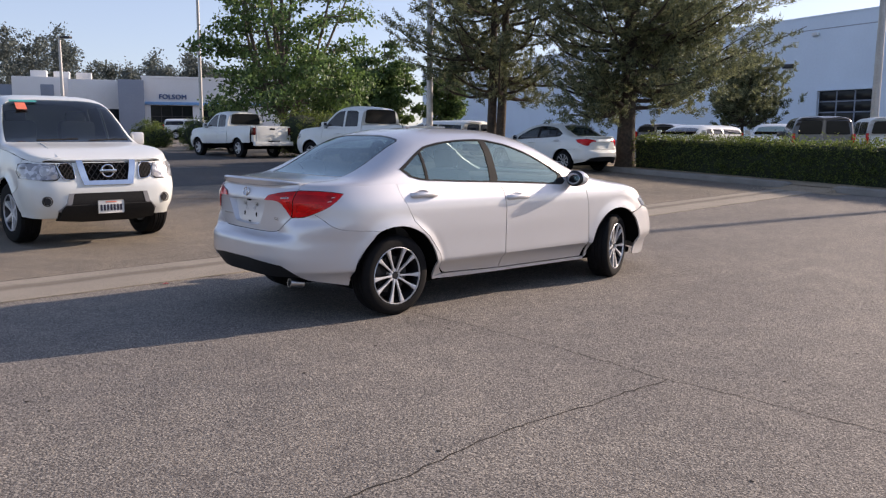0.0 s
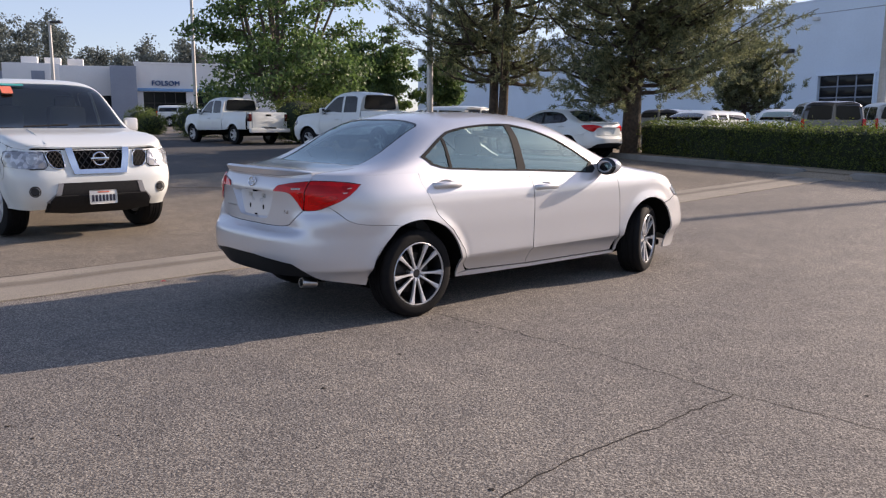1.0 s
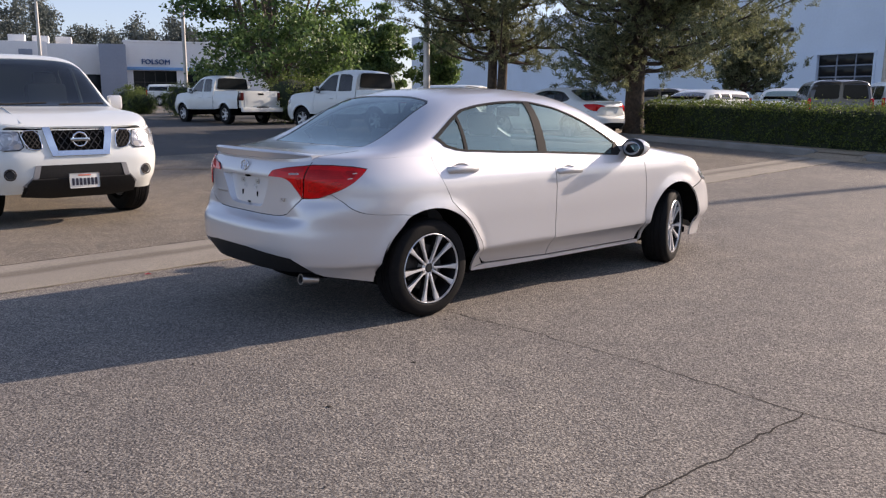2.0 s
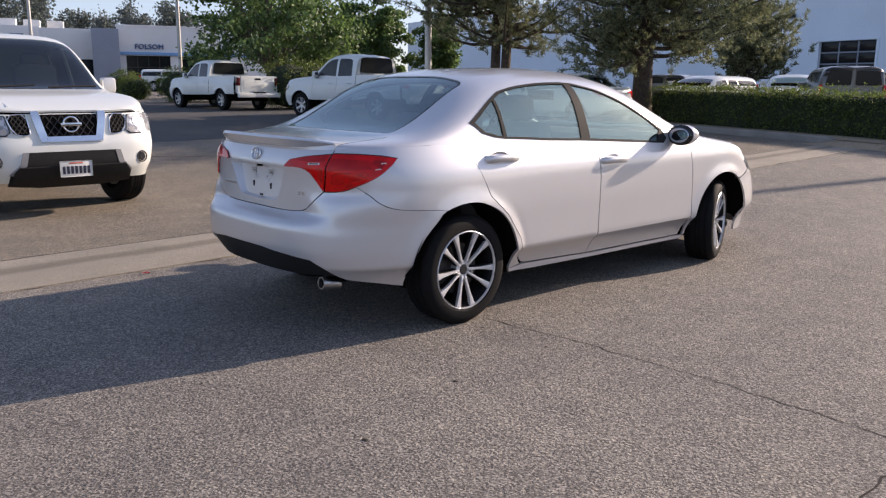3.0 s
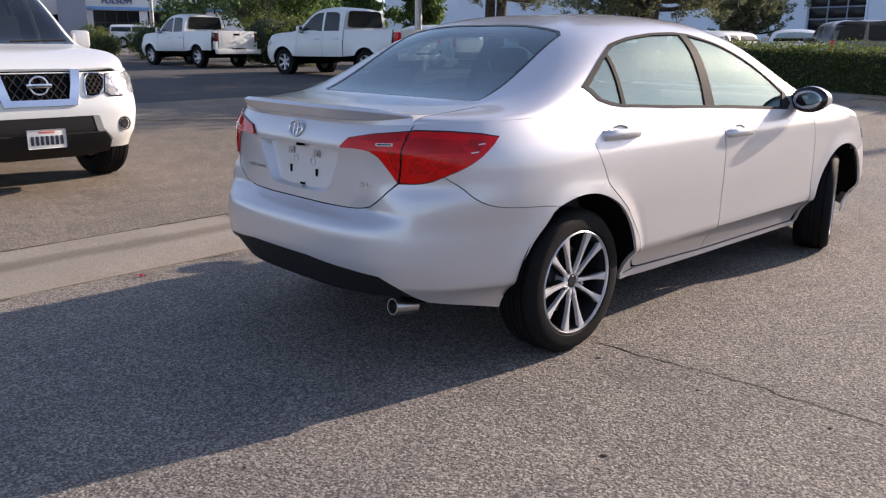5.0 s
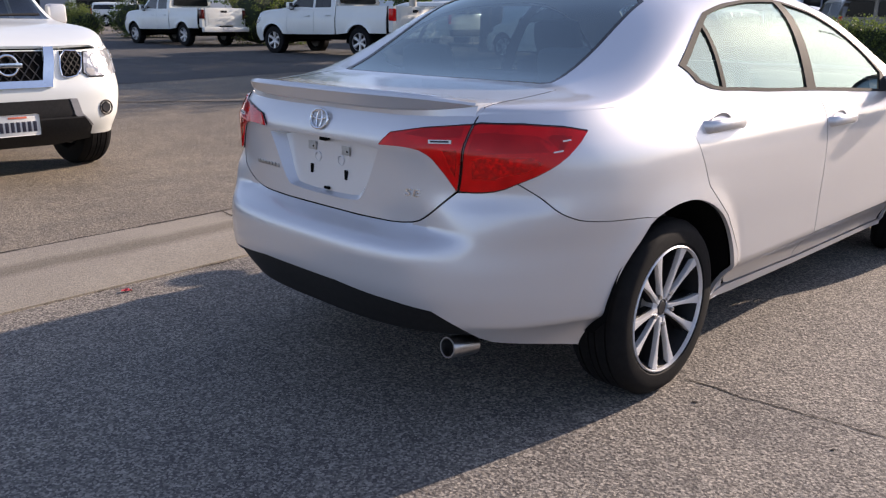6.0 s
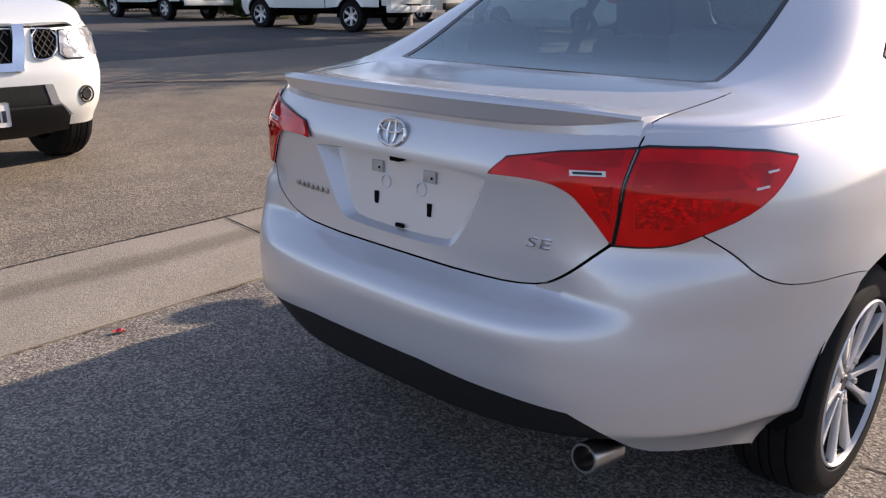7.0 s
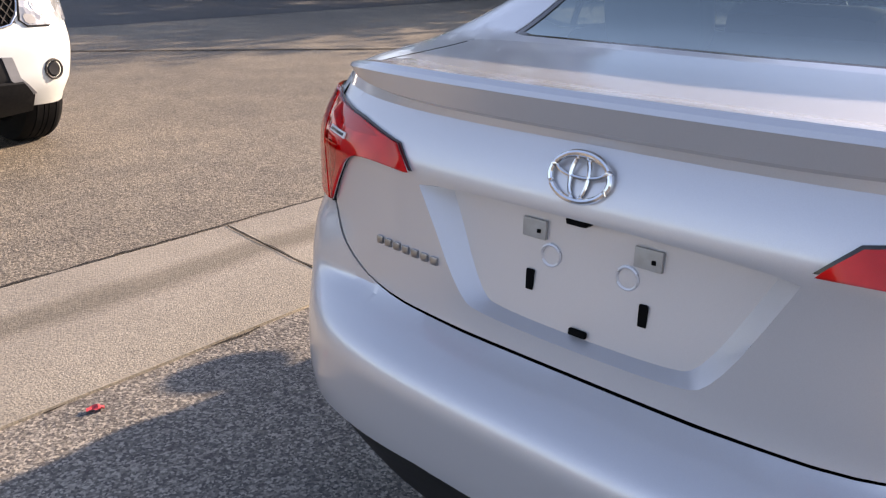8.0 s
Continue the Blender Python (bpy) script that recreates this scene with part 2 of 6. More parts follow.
M = {
    "silver": flake_paint("silver_paint", (.575, .573, .592), (.65, .648, .665), (.62, .62, .64)),
    "white": mat("white_paint", (.70, .725, .70), .35, 0, .6, (3, (.66, .68, .65), .5, .8, .06)),
    "black_plastic": mat("black_plastic", (.009, .009, .010), .6, 0, 0, (60, (.018, .018, .018), .6, 2, .2), (300, .2, .001), None, .3),
    "trim": mat("window_trim", (.018, .018, .019), .7, 0, 0, (60, (.024, .024, .025), .5, 3, .2), None, None, .12),
    "gloss_black": mat("gloss_black", (.008, .008, .009), .12),
    "void": mat("dark_cavity", (.005, .005, .005), .95, 0, 0, None, None, None, .05),
    "rubber": mat("rubber", (.007, .007, .008), .75, 0, 0, (40, (.012, .012, .012), .6, 8, .2), (120, .3, .002), None, .14),
    "alloy": mat("machined_alloy", (.68, .68, .69), .32, .35, 0, (200, (.6, .6, .61), .5, 5, .15)),
    "pocket": mat("black_wheel_paint", (.006, .006, .007), .55, 0, 0, (60, (.010, .010, .011), .5, 6, .2), None, None, .2),
    "dark_alloy": mat("dark_alloy", (.03, .03, .033), .35, .4),
    "disc": mat("brake_disc", (.025, .024, .023), .6, .3, 0, (50, (.15, .13, .12), .5, 9, .3)),
    "chrome": mat("chrome", (.78, .79, .80), .1, 1.0, 0, (30, (.7, .7, .72), .4, 4, .08)),
    "steel": mat("steel", (.45, .45, .46), .3, 1.0, 0, (60, (.3, .3, .3), .5, 6, .3)),
    "red_lens": mat("red_lens", (.60, .004, .006), .07, 0, 0, (40, (.74, .012, .010), .6, 9, .12), None, None, .4),
    "smoked": mat("smoked_lens", (.07, .006, .006), .12),
    "dark_red": mat("dark_red_lens", (.50, .004, .006), .1, 0, 0, (60, (.62, .010, .008), .6, 14, .3)),
    "lamp_bowl": faceted("lamp_bowl", (.42, .42, .42), (.80, .80, .80), 34, .35, .75, .012),
    "lamp_prism": faceted("lamp_prism", (.48, .48, .48), (.98, .98, .96), 120, .2, .8, .006),
    "lamp_dark": mat("lamp_reflector_shade", (.56, .56, .57), .4, .3, 0, (30, (.62, .62, .62), .7, 12, .4)),
    "lamp_flat": mat("lamp_reflector", (.86, .86, .86), .55, .2, 0, (25, (.62, .62, .62), .7, 10, .3)),
    "lens_cover": glass("red_lens_cover", (.95, .012, .026), .03),
    "clear_lens": faceted("clear_lens", (.25, .26, .275), (.56, .57, .59), 22, .22, .35, .009, .8),
    "seat": mat("dark_cloth", (.06, .06, .062), .9, 0, 0, (200, (.05, .05, .05), .6, 5, .2)),
    "grey_cloth": mat("grey_cloth", (.22, .22, .225), .9, 0, 0, (200, (.2, .2, .2), .6, 5, .2)),
    "concrete": stained_concrete("concrete", (.385, .335, .268), (-.758, .652), 8.077),
    "kerb": mat("kerb_concrete", (.29, .27, .245), .9, 0, 0, (60, (.20, .19, .175), .7, 2, .4), (90, .4, .004)),
    "soil": mat("dry_soil", (.46, .36, .25), .95, 0, 0, (30, (.20, .15, .10), .8, 1.2, .35), (40, .6, .02)),
    "bark": mat("bark", (.10, .075, .055), .95, 0, 0, (14, (.045, .035, .028), .9, 3, .5), (22, .9, .03)),
    "pale_bark": mat("pale_bark", (.16, .13, .10), .95, 0, 0, (18, (.08, .065, .05), .9, 3, .4), (26, .8, .02)),
    "building": mat("painted_concrete", (.74, .84, .93), .85, 0, 0, (6, (.70, .80, .89), .6, .25, .12), (40, .15, .004)),
    "stucco": mat("stucco", (.80, .79, .77), .9, 0, 0, (9, (.74, .73, .72), .6, .3, .15), (60, .2, .004)),
    "grey_panel": mat("grey_panel", (.26, .295, .355), .6, 0, 0, (5, (.235, .265, .325), .6, .5, .15)),
    "blue_sign": mat("blue_sign", (.03, .09, .22), .5, 0, 0, (8, (.03, .08, .2), .5, 1, .1)),
    "sky_blue": mat("light_blue_band", (.16, .36, .62), .5, 0, 0, (8, (.15, .34, .6), .5, 1, .1)),
    "pole": mat("galvanised_pole", (.52, .52, .50), .5, .3, 0, (12, (.42, .42, .41), .6, 2, .25)),
    "dark_glass": mat("dark_glass", (.010, .012, .014), .12, 0, 0, (2, (.016, .02, .022), .5, .6, .2), None, None, .2),
    "plate": mat("plate_white", (.72, .72, .69), .4, 0, .3, (30, (.66, .66, .63), .5, 6, .1)),
    "ink": mat("plate_ink", (.008, .010, .03), .6),
    "red_paint": mat("red_paper", (.75, .17, .10), .7, 0, 0, (30, (.7, .2, .13), .5, 6, .1)),
    "wrapper": mat("wrapper_foil", (.55, .035, .05), .45, 0, 0, (60, (.70, .10, .10), .6, 20, .3)),
    "bracket": mat("galvanised_bracket", (.50, .49, .47), .5, .35, 0, (60, (.38, .36, .33), .7, 15, .35)),
    "grey_trim": mat("grey_bumper_trim", (.28, .28, .285), .55, 0, 0, (60, (.24, .24, .245), .5, 4, .15)),
    "teal": mat("teal_strip", (.03, .32, .30), .5, 0, 0, (30, (.04, .36, .33), .5, 6, .1)),
    "paper": mat("paper", (.75, .75, .72), .8, 0, 0, (30, (.68, .68, .66), .5, 6, .1)),
    "line": mat("faded_line_paint", (.42, .42, .40), .85, 0, 0, (70, (.2, .2, .2), .8, 3, .5)),
    "crack": mat("crack_fill", (.030, .027, .024), .95, 0, 0, (90, (.085, .076, .068), .7, 8, .3), None, None, .1),
    "road": asphalt("road_asphalt", (.102, .092, .085), (.385, .350, .305), 134, .6),
    "lot": asphalt("lot_asphalt", (.102, .088, .074), (.395, .343, .275), 150, .7),
    # darker asphalt colours that hold the tree shade of the far lot
    "shaded_lot": asphalt("shaded_asphalt", (.05, .05, .052), (.15, .145, .14), 110, .7),
    "leaf": leafy("tree_leaf", (.030, .070, .022), (.17, .27, .085), .5, .42),
    "pine": leafy("pine_needle", (.045, .062, .038), (.30, .325, .17), .65, .42),
    "hedge": leafy("hedge_leaf", (.030, .050, .018), (.17, .23, .05), .5, .5),
    # dark green with the shade deep inside the foliage put into the colour
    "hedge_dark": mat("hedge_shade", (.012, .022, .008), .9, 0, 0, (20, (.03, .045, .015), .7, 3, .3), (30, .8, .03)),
    "van_grey": mat("grey_paint", (.10, .10, .105), .3, .4, .8, (900, (.14, .14, .145), .5, 1.5, .1)),
    # distance haze is mixed into these leaf colours as pale grey
    "hazed_leaf": leafy("hazed_leaf", (.085, .105, .10), (.14, .165, .145), .8, .25),
    "side_glass": glass("side_glass", (.80, .92, .87), .34, 0, (.62, .80, .72)),
    "tint_glass": glass("tint_glass", (.10, .11, .11)),
    "rear_glass": glass("rear_glass", (.34, .42, .44), .165, 0, (.80, .97, 1.0)),
    "mirror": mat("mirror_glass", (.42, .43, .44), .03, 1.0),
}
# ---- building helpers ----
def finish(bm, name, material, smooth=True, angle=35):
    me = bpy.data.meshes.new(name)
    if smooth:
        for f in bm.faces:
            f.smooth = True
        for e in bm.edges:
            e.smooth = not (len(e.link_faces) == 2 and e.calc_face_angle(0) > radians(angle))
    bm.to_mesh(me)
    bm.free()
    me.materials.append(M[material])
    return me


def part(name, bm, material, parent=None, label="", smooth=True, angle=35):
    """Links a bmesh as one mesh object, under a thing or a part where one is given."""
    ob = new(name, finish(bm, name, material, smooth, angle))
    if parent:
        ob.parent = parent
    if label:
        ob["label"] = label
    return ob


def thing(name, m, label, category, group="", kind=""):
    ob = new(name)
    ob.matrix_world = m
    return tagged(ob, label, category, group, kind)


def box(size, at=(0, 0, 0), bevel=0.0, turn=None, segments=2):
    bm = bmesh.new()
    bmesh.ops.create_cube(bm, size=1, matrix=Matrix.Diagonal((*size, 1)))
    if bevel:
        bmesh.ops.bevel(bm, geom=bm.edges[:], offset=bevel, segments=segments, affect="EDGES", profile=.6)
    bm.transform(Matrix.Translation(at) @ (turn or Matrix()))
    return bm


def merge(*bms):
    """Joins bmeshes into the first."""
    for b in bms[1:]:
        me = bpy.data.meshes.new("tmp")
        b.to_mesh(me)
        b.free()
        bms[0].from_mesh(me)
        bpy.data.meshes.remove(me)
    return bms[0]


def lathe(profile, n=32, axis="Z", caps=False):
    """Turns a profile of (radius, height) round an axis."""
    bm = bmesh.new()
    rings = []
    for r, h in profile:
        rings.append([bm.verts.new((r * math.cos(2 * math.pi * i / n), r * math.sin(2 * math.pi * i / n), h)) for i in range(n)])
    for a, b in zip(rings, rings[1:]):
        for i in range(n):
            bm.faces.new((a[i], a[(i + 1) % n], b[(i + 1) % n], b[i]))
    for ring, flip in ((rings[0], True), (rings[-1], False)):
        if caps and profile[0 if flip else -1][0] > 1e-4:
            bm.faces.new(ring[::-1] if flip else ring)
    bmesh.ops.remove_doubles(bm, verts=bm.verts[:], dist=1e-5)
    if axis == "Y":
        bm.transform(pose(0, 0, 0, -90, 0, 0))
    if axis == "X":
        bm.transform(pose(0, 0, 0, 0, 90, 0))
    return bm


def prism(outline, depth, axis="Y", bevel=0.0):
    """A plate from a 2D outline, depth thick, centred on its axis. axis Y: the outline lies in x, z; X: in y, z; Z: in x, y."""
    bm = bmesh.new()
    put = {"Y": lambda a, b, d: (a, d, b), "X": lambda a, b, d: (d, a, b), "Z": lambda a, b, d: (a, b, d)}[axis]
    lo = [bm.verts.new(put(a, b, -depth / 2)) for a, b in outline]
    hi = [bm.verts.new(put(a, b, depth / 2)) for a, b in outline]
    bm.faces.new(lo[::-1])
    bm.faces.new(hi)
    for i in range(len(lo)):
        j = (i + 1) % len(lo)
        bm.faces.new((lo[i], lo[j], hi[j], hi[i]))
    bmesh.ops.recalc_face_normals(bm, faces=bm.faces[:])
    if bevel:
        rim = [e for e in bm.edges if abs(e.verts[0].co[{"X": 0, "Y": 1, "Z": 2}[axis]] - e.verts[1].co[{"X": 0, "Y": 1, "Z": 2}[axis]]) < depth * .5]
        bmesh.ops.bevel(bm, geom=rim, offset=bevel, segments=2, affect="EDGES", profile=.6)
    return bm


def tube(points, radius, n=10, taper=1.0):
    """A round bar along points."""
    bm = bmesh.new()
    pts = [Vector(p) for p in points]
    rings = []
    for i, p in enumerate(pts):
        d = (pts[min(i + 1, len(pts) - 1)] - pts[max(i - 1, 0)]).normalized()
        side = d.cross(Vector((0, 0, 1)) if abs(d.z) < .9 else Vector((1, 0, 0))).normalized()
        up = side.cross(d)
        r = radius * (1 + (taper - 1) * i / (len(pts) - 1))
        rings.append([bm.verts.new(p + r * (math.cos(2 * math.pi * k / n) * side + math.sin(2 * math.pi * k / n) * up)) for k in range(n)])
    for a, b in zip(rings, rings[1:]):
        for k in range(n):
            bm.faces.new((a[k], a[(k + 1) % n], b[(k + 1) % n], b[k]))
    bm.faces.new(rings[0][::-1])
    bm.faces.new(rings[-1])
    bmesh.ops.recalc_face_normals(bm, faces=bm.faces[:])
    return bm


def curve_line(pts, rounds=1):
    """Rounds the corners of a closed outline by cutting them."""
    for _ in range(rounds):
        out = []
        for i, p in enumerate(pts):
            q = pts[(i + 1) % len(pts)]
            out += [(p[0] * .75 + q[0] * .25, p[1] * .75 + q[1] * .25), (p[0] * .25 + q[0] * .75, p[1] * .25 + q[1] * .75)]
        pts = out
    return pts


def curve_open(pts, rounds=2):
    """Rounds the inner corners of an open line and keeps its ends."""
    for _ in range(rounds):
        out = [pts[0]]
        for p, q in zip(pts, pts[1:]):
            out += [(p[0] * .75 + q[0] * .25, p[1] * .75 + q[1] * .25), (p[0] * .25 + q[0] * .75, p[1] * .25 + q[1] * .75)]
        pts = out + [pts[-1]]
    return pts


def soften(pts, k=.14):
    """Cuts the corners of a closed outline a little."""
    out = []
    for i, p in enumerate(pts):
        a, b = pts[i - 1], pts[(i + 1) % len(pts)]
        out += [(p[0] + (a[0] - p[0]) * k, p[1] + (a[1] - p[1]) * k), (p[0] * (1 - k * .4) + (a[0] + b[0]) * k * .2, p[1] * (1 - k * .4) + (a[1] + b[1]) * k * .2), (p[0] + (b[0] - p[0]) * k, p[1] + (b[1] - p[1]) * k)]
    return out


def in_outline(x, y, pts):
    odd, j = False, len(pts) - 1
    for i in range(len(pts)):
        (a, b), (c, d) = pts[i], pts[j]
        if (b > y) != (d > y) and x < (c - a) * (y - b) / (d - b) + a:
            odd = not odd
        j = i
    return odd


def skin(outline, place, step=.03, holes=(), flange=.012, lift=0.0):
    """A sheet of small triangles over a flat outline with holes, carried to its place on a curved skin; flange: the depth of its turned-in edge."""
    from mathutils.geometry import delaunay_2d_cdt
    pts, edges = [], []
    for loop in (outline, *holes):
        first = len(pts)
        for (a, b), (c, d) in zip(loop, [*loop[1:], loop[0]]):
            k = max(1, math.ceil(math.hypot(c - a, d - b) / step))
            pts += [Vector((a + (c - a) * i / k, b + (d - b) * i / k)) for i in range(k)]
        edges += [(i, i + 1 if i + 1 < len(pts) else first) for i in range(first, len(pts))]
    rim = np.array([(p.x, p.y) for p in pts])
    lo, hi = rim.min(0), rim.max(0)
    grid = []
    ny = int((hi[1] - lo[1]) / step) + 1
    for j in range(ny + 1):
        y = lo[1] + j * step
        for i in range(int((hi[0] - lo[0]) / step) + 2):
            x = lo[0] + (i + .5 * (j % 2)) * step
            if in_outline(x, y, outline) and not any(in_outline(x, y, h) for h in holes):
                if ((rim - (x, y)) ** 2).sum(1).min() > (step * .55) ** 2:
                    grid.append(Vector((x, y)))
    vs, _, faces, *_ = delaunay_2d_cdt(pts + grid, edges, [], 0, 1e-6)
    bm = bmesh.new()
    bv = [bm.verts.new(place(v.x, v.y)) for v in vs]
    for f in faces:
        cx, cy = sum(vs[i].x for i in f) / 3, sum(vs[i].y for i in f) / 3
        if in_outline(cx, cy, outline) and not any(in_outline(cx, cy, h) for h in holes):
            try:
                bm.faces.new([bv[i] for i in f])
            except ValueError:
                pass
    bmesh.ops.delete(bm, geom=[v for v in bm.verts if not v.link_faces], context="VERTS")
    bm.normal_update()
    return bm


def turn_in(bm, inside, flange):
    """Makes all faces look away from the point inside, and turns the sheet's free edges inwards."""
    if sum((f.calc_center_median() - Vector(inside)).dot(f.normal) * f.calc_area() for f in bm.faces) < 0:
        bmesh.ops.reverse_faces(bm, faces=bm.faces[:])
    bm.normal_update()
    if flange:
        rim = [e for e in bm.edges if len(e.link_faces) == 1]
        inner = {}
        for v in {v for e in rim for v in e.verts}:
            inner[v] = bm.verts.new(v.co - v.normal * flange)
        for e in rim:
            l = [l for l in e.link_faces[0].loops if l.edge == e][0]
            a, b = l.vert, l.link_loop_next.vert
            bm.faces.new((b, a, inner[a], inner[b]))
        bm.normal_update()
    return bm


def lerp_table(tab, v):
    """Smooth value of a short table of (position, value): a monotone cubic with an even slope through the rows."""
    if v <= tab[0][0]:
        return tab[0][1]
    if v >= tab[-1][0]:
        return tab[-1][1]
    i = 0
    while v > tab[i + 1][0]:
        i += 1
    (a, p), (b, q) = tab[i], tab[i + 1]
    h, d = b - a, (q - p) / (b - a)

    def slope(j):
        if j < 0 or j + 2 > len(tab) - 1:
            return d
        (u, e), (w, f), (x, g) = tab[j], tab[j + 1], tab[j + 2]
        s0, s1 = (f - e) / (w - u), (g - f) / (x - w)
        if s0 * s1 <= 0:
            return 0.0
        w0, w1 = 2 * (x - w) + (w - u), (x - w) + 2 * (w - u)
        return (w0 + w1) / (w0 / s0 + w1 / s1)

    m0, m1 = slope(i - 1), slope(i)
    k = (v - a) / h
    return p + k * (h * m0 + k * (3 * (q - p) - h * (2 * m0 + m1) + k * (2 * (p - q) + h * (m0 + m1))))


class Body:
    """The curved skin of a car: a flank that runs round tail and nose (by q along it and z), and an upper skin (by x and t, 0 to 2 from belt to belt)."""

    def __init__(self, side, tail, nose, belt, roof, x_tail, x_nose, tail_pow, nose_pow, wheels, lean=.25, flare=.016, arch=.37, crown=.9, pull=1.0, corner=None):
        self.side, self.tail, self.nose, self.belt, self.roof = side, tail, nose, belt, roof
        self.x_tail, self.x_nose, self.tail_pow, self.nose_pow = x_tail, x_nose, tail_pow, nose_pow
        self.wheels, self.lean, self.flare, self.arch, self.crown, self.pull, self.corner = wheels, lean, flare, arch, crown, pull, corner

    def width(self, x, z):
        w = lerp_table(self.side, z)
        for wx, wz in self.wheels:
            r = math.hypot(x - wx, z - wz)
            w += self.flare * math.exp(-((r - self.arch) / .055) ** 2) * max(0, min(1, (wz + .5 - z) / .08))
            if self.corner and wx == 0 and x > 0:
                w -= .003 * math.exp(-((r - .462) / .026) ** 2) * max(0, min(1, (.74 - z) / .2))
        return w

    def end(self, x, z):
        """Power, reach past the flank's straight stretch and its whole length there, and which end."""
        if x < self.x_tail:
            return lerp_table(self.tail_pow, z), self.x_tail - x, self.x_tail + lerp_table(self.tail, z), -1
        return lerp_table(self.nose_pow, z), x - self.x_nose, lerp_table(self.nose, z) - self.x_nose, 1

    def half(self, x, z):
        w = self.width(x, z)
        if x < self.x_tail or x > self.x_nose:
            p, a, b, _ = self.end(x, z)
            w *= max(0.0, 1 - min(1, a / b) ** p) ** (1 / p)
        return w

    def q_of_x(self, x, z):
        if self.x_tail <= x <= self.x_nose:
            return x
        p, a, b, s = self.end(x, z)
        k = min(1, a / b)
        angle = math.atan2(k, max(0.0, 1 - k ** p) ** (1 / p))
        return self.x_tail - 1.2 * angle if s < 0 else self.x_nose + 1.2 * angle

    def q_of_y(self, y, z, s=-1):
        """q on tail (s = -1) or nose (1) for a given y; the right-hand side has negative y."""
        p = lerp_table(self.tail_pow if s < 0 else self.nose_pow, z)
        c = min(1, abs(y) / lerp_table(self.side, z))
        k = max(0.0, 1 - c ** p) ** (1 / p)
        angle = math.atan2(k, c)
        if y > 0:
            angle = math.pi - angle
        return self.x_tail - 1.2 * angle if s < 0 else self.x_nose + 1.2 * angle

    def reach(self, y, z):
        """How far the tail reaches back; where corner names it, the ledge of the bumper fades into a smooth slope towards the corners."""
        far = lerp_table(self.tail, z)
        if self.corner:
            y0, y1, slope = self.corner
            k = max(0.0, min(1.0, (abs(y) - y0) / (y1 - y0)))
            far += (lerp_table(slope, z) - far) * k * k * (3 - 2 * k)
        return far

    def lower(self, q, z):
        if self.x_tail <= q <= self.x_nose:
            return Vector((q, -self.width(q, z), z))
        s = -1 if q < self.x_tail else 1
        angle = (self.x_tail - q if s < 0 else q - self.x_nose) / 1.2
        edge = self.x_tail if s < 0 else self.x_nose
        p = lerp_table(self.tail_pow if s < 0 else self.nose_pow, z)
        if angle > math.pi:
            x = edge + s * -(angle - math.pi) * 1.2
            return Vector((x, self.width(x, z), z))
        c, k = math.cos(angle), math.sin(angle)
        r = (abs(c) ** p + abs(k) ** p) ** (-1 / p)
        b = self.reach(lerp_table(self.side, z) * r * c, z) + self.x_tail if s < 0 else lerp_table(self.nose, z) - self.x_nose
        x = edge + s * b * r * k
        return Vector((x, -self.width(x, z) * r * c, z))

    def section(self, x):
        zb, zr = lerp_table(self.belt, x), lerp_table(self.roof, x)
        zr = max(zr, zb + .004)
        wb, h = self.half(x, zb) - .002, zr - zb
        return (wb, zb), (wb - self.lean * h, zb + .80 * h), (max(wb * self.crown - (self.lean + .03) * h, .3 * wb), zr + .015 * min(1, h / .3)), (0, zr)

    def upper(self, x, t):
        a, b, c, d = self.section(x)
        flip = t > 1
        t = 2 - t if flip else t
        s = 1 - t
        k = (s ** 3, 3 * s * s * t * self.pull, 3 * s * t * t * self.pull, t ** 3)
        y, z = ((k[0] * a[i] + k[1] * b[i] + k[2] * c[i] + k[3] * d[i]) / sum(k) for i in (0, 1))
        return Vector((x, y if flip else -y, z))

    def t_of(self, x, value, axis=2):
        """t on the right-hand half at which the upper skin has this z (axis 2) or half breadth (axis 1)."""
        lo, hi = 0.0, 1.0
        for _ in range(24):
            m = (lo + hi) / 2
            p = self.upper(x, m)
            if (p.z < value) if axis == 2 else (-p.y > value):
                lo = m
            else:
                hi = m
        return lo


def mirrored(bm):
    """A copy of a bmesh on the other side of the x, z plane."""
    b = bm.copy()
    b.transform(Matrix.Diagonal((1, -1, 1, 1)))
    bmesh.ops.reverse_faces(b, faces=b.faces[:])
    return b


def writing(text, size, depth=.004, shear=0.0, spread=1.0):
    """A bmesh of letters in the built-in font, standing in x, z, centred."""
    c = bpy.data.curves.new("letters", "FONT")
    c.body, c.size, c.extrude, c.align_x, c.align_y, c.shear, c.space_character = text, size, depth / 2, "CENTER", "CENTER", shear, spread
    ob = bpy.data.objects.new("letters", c)
    scene.collection.objects.link(ob)
    bpy.context.view_layer.update()
    me = bpy.data.meshes.new_from_object(ob)
    bm = bmesh.new()
    bm.from_mesh(me)
    bpy.data.objects.remove(ob)
    bpy.data.meshes.remove(me)
    bpy.data.curves.remove(c)
    bm.transform(pose(0, 0, 0, 90, 0, 0))
    return bm
# ---- ground ----
def ground_z(y):
    """The ground lies flat round the near car and climbs gently beyond."""
    d = y - 9
    return .0175 * (min(d, 46) if d > 2 else 0 if d < -2 else (d + 2) ** 2 / 8)


GUTTER_AT, GUTTER_DIR, GUTTER_W = Vector((-3.30, 8.552)), Vector((.652, .758)), .98
GUTTER_OUT = Vector((-.758, .652))


def on_lot(s, d):
    p = GUTTER_AT + GUTTER_DIR * s + GUTTER_OUT * d
    return p.x, p.y


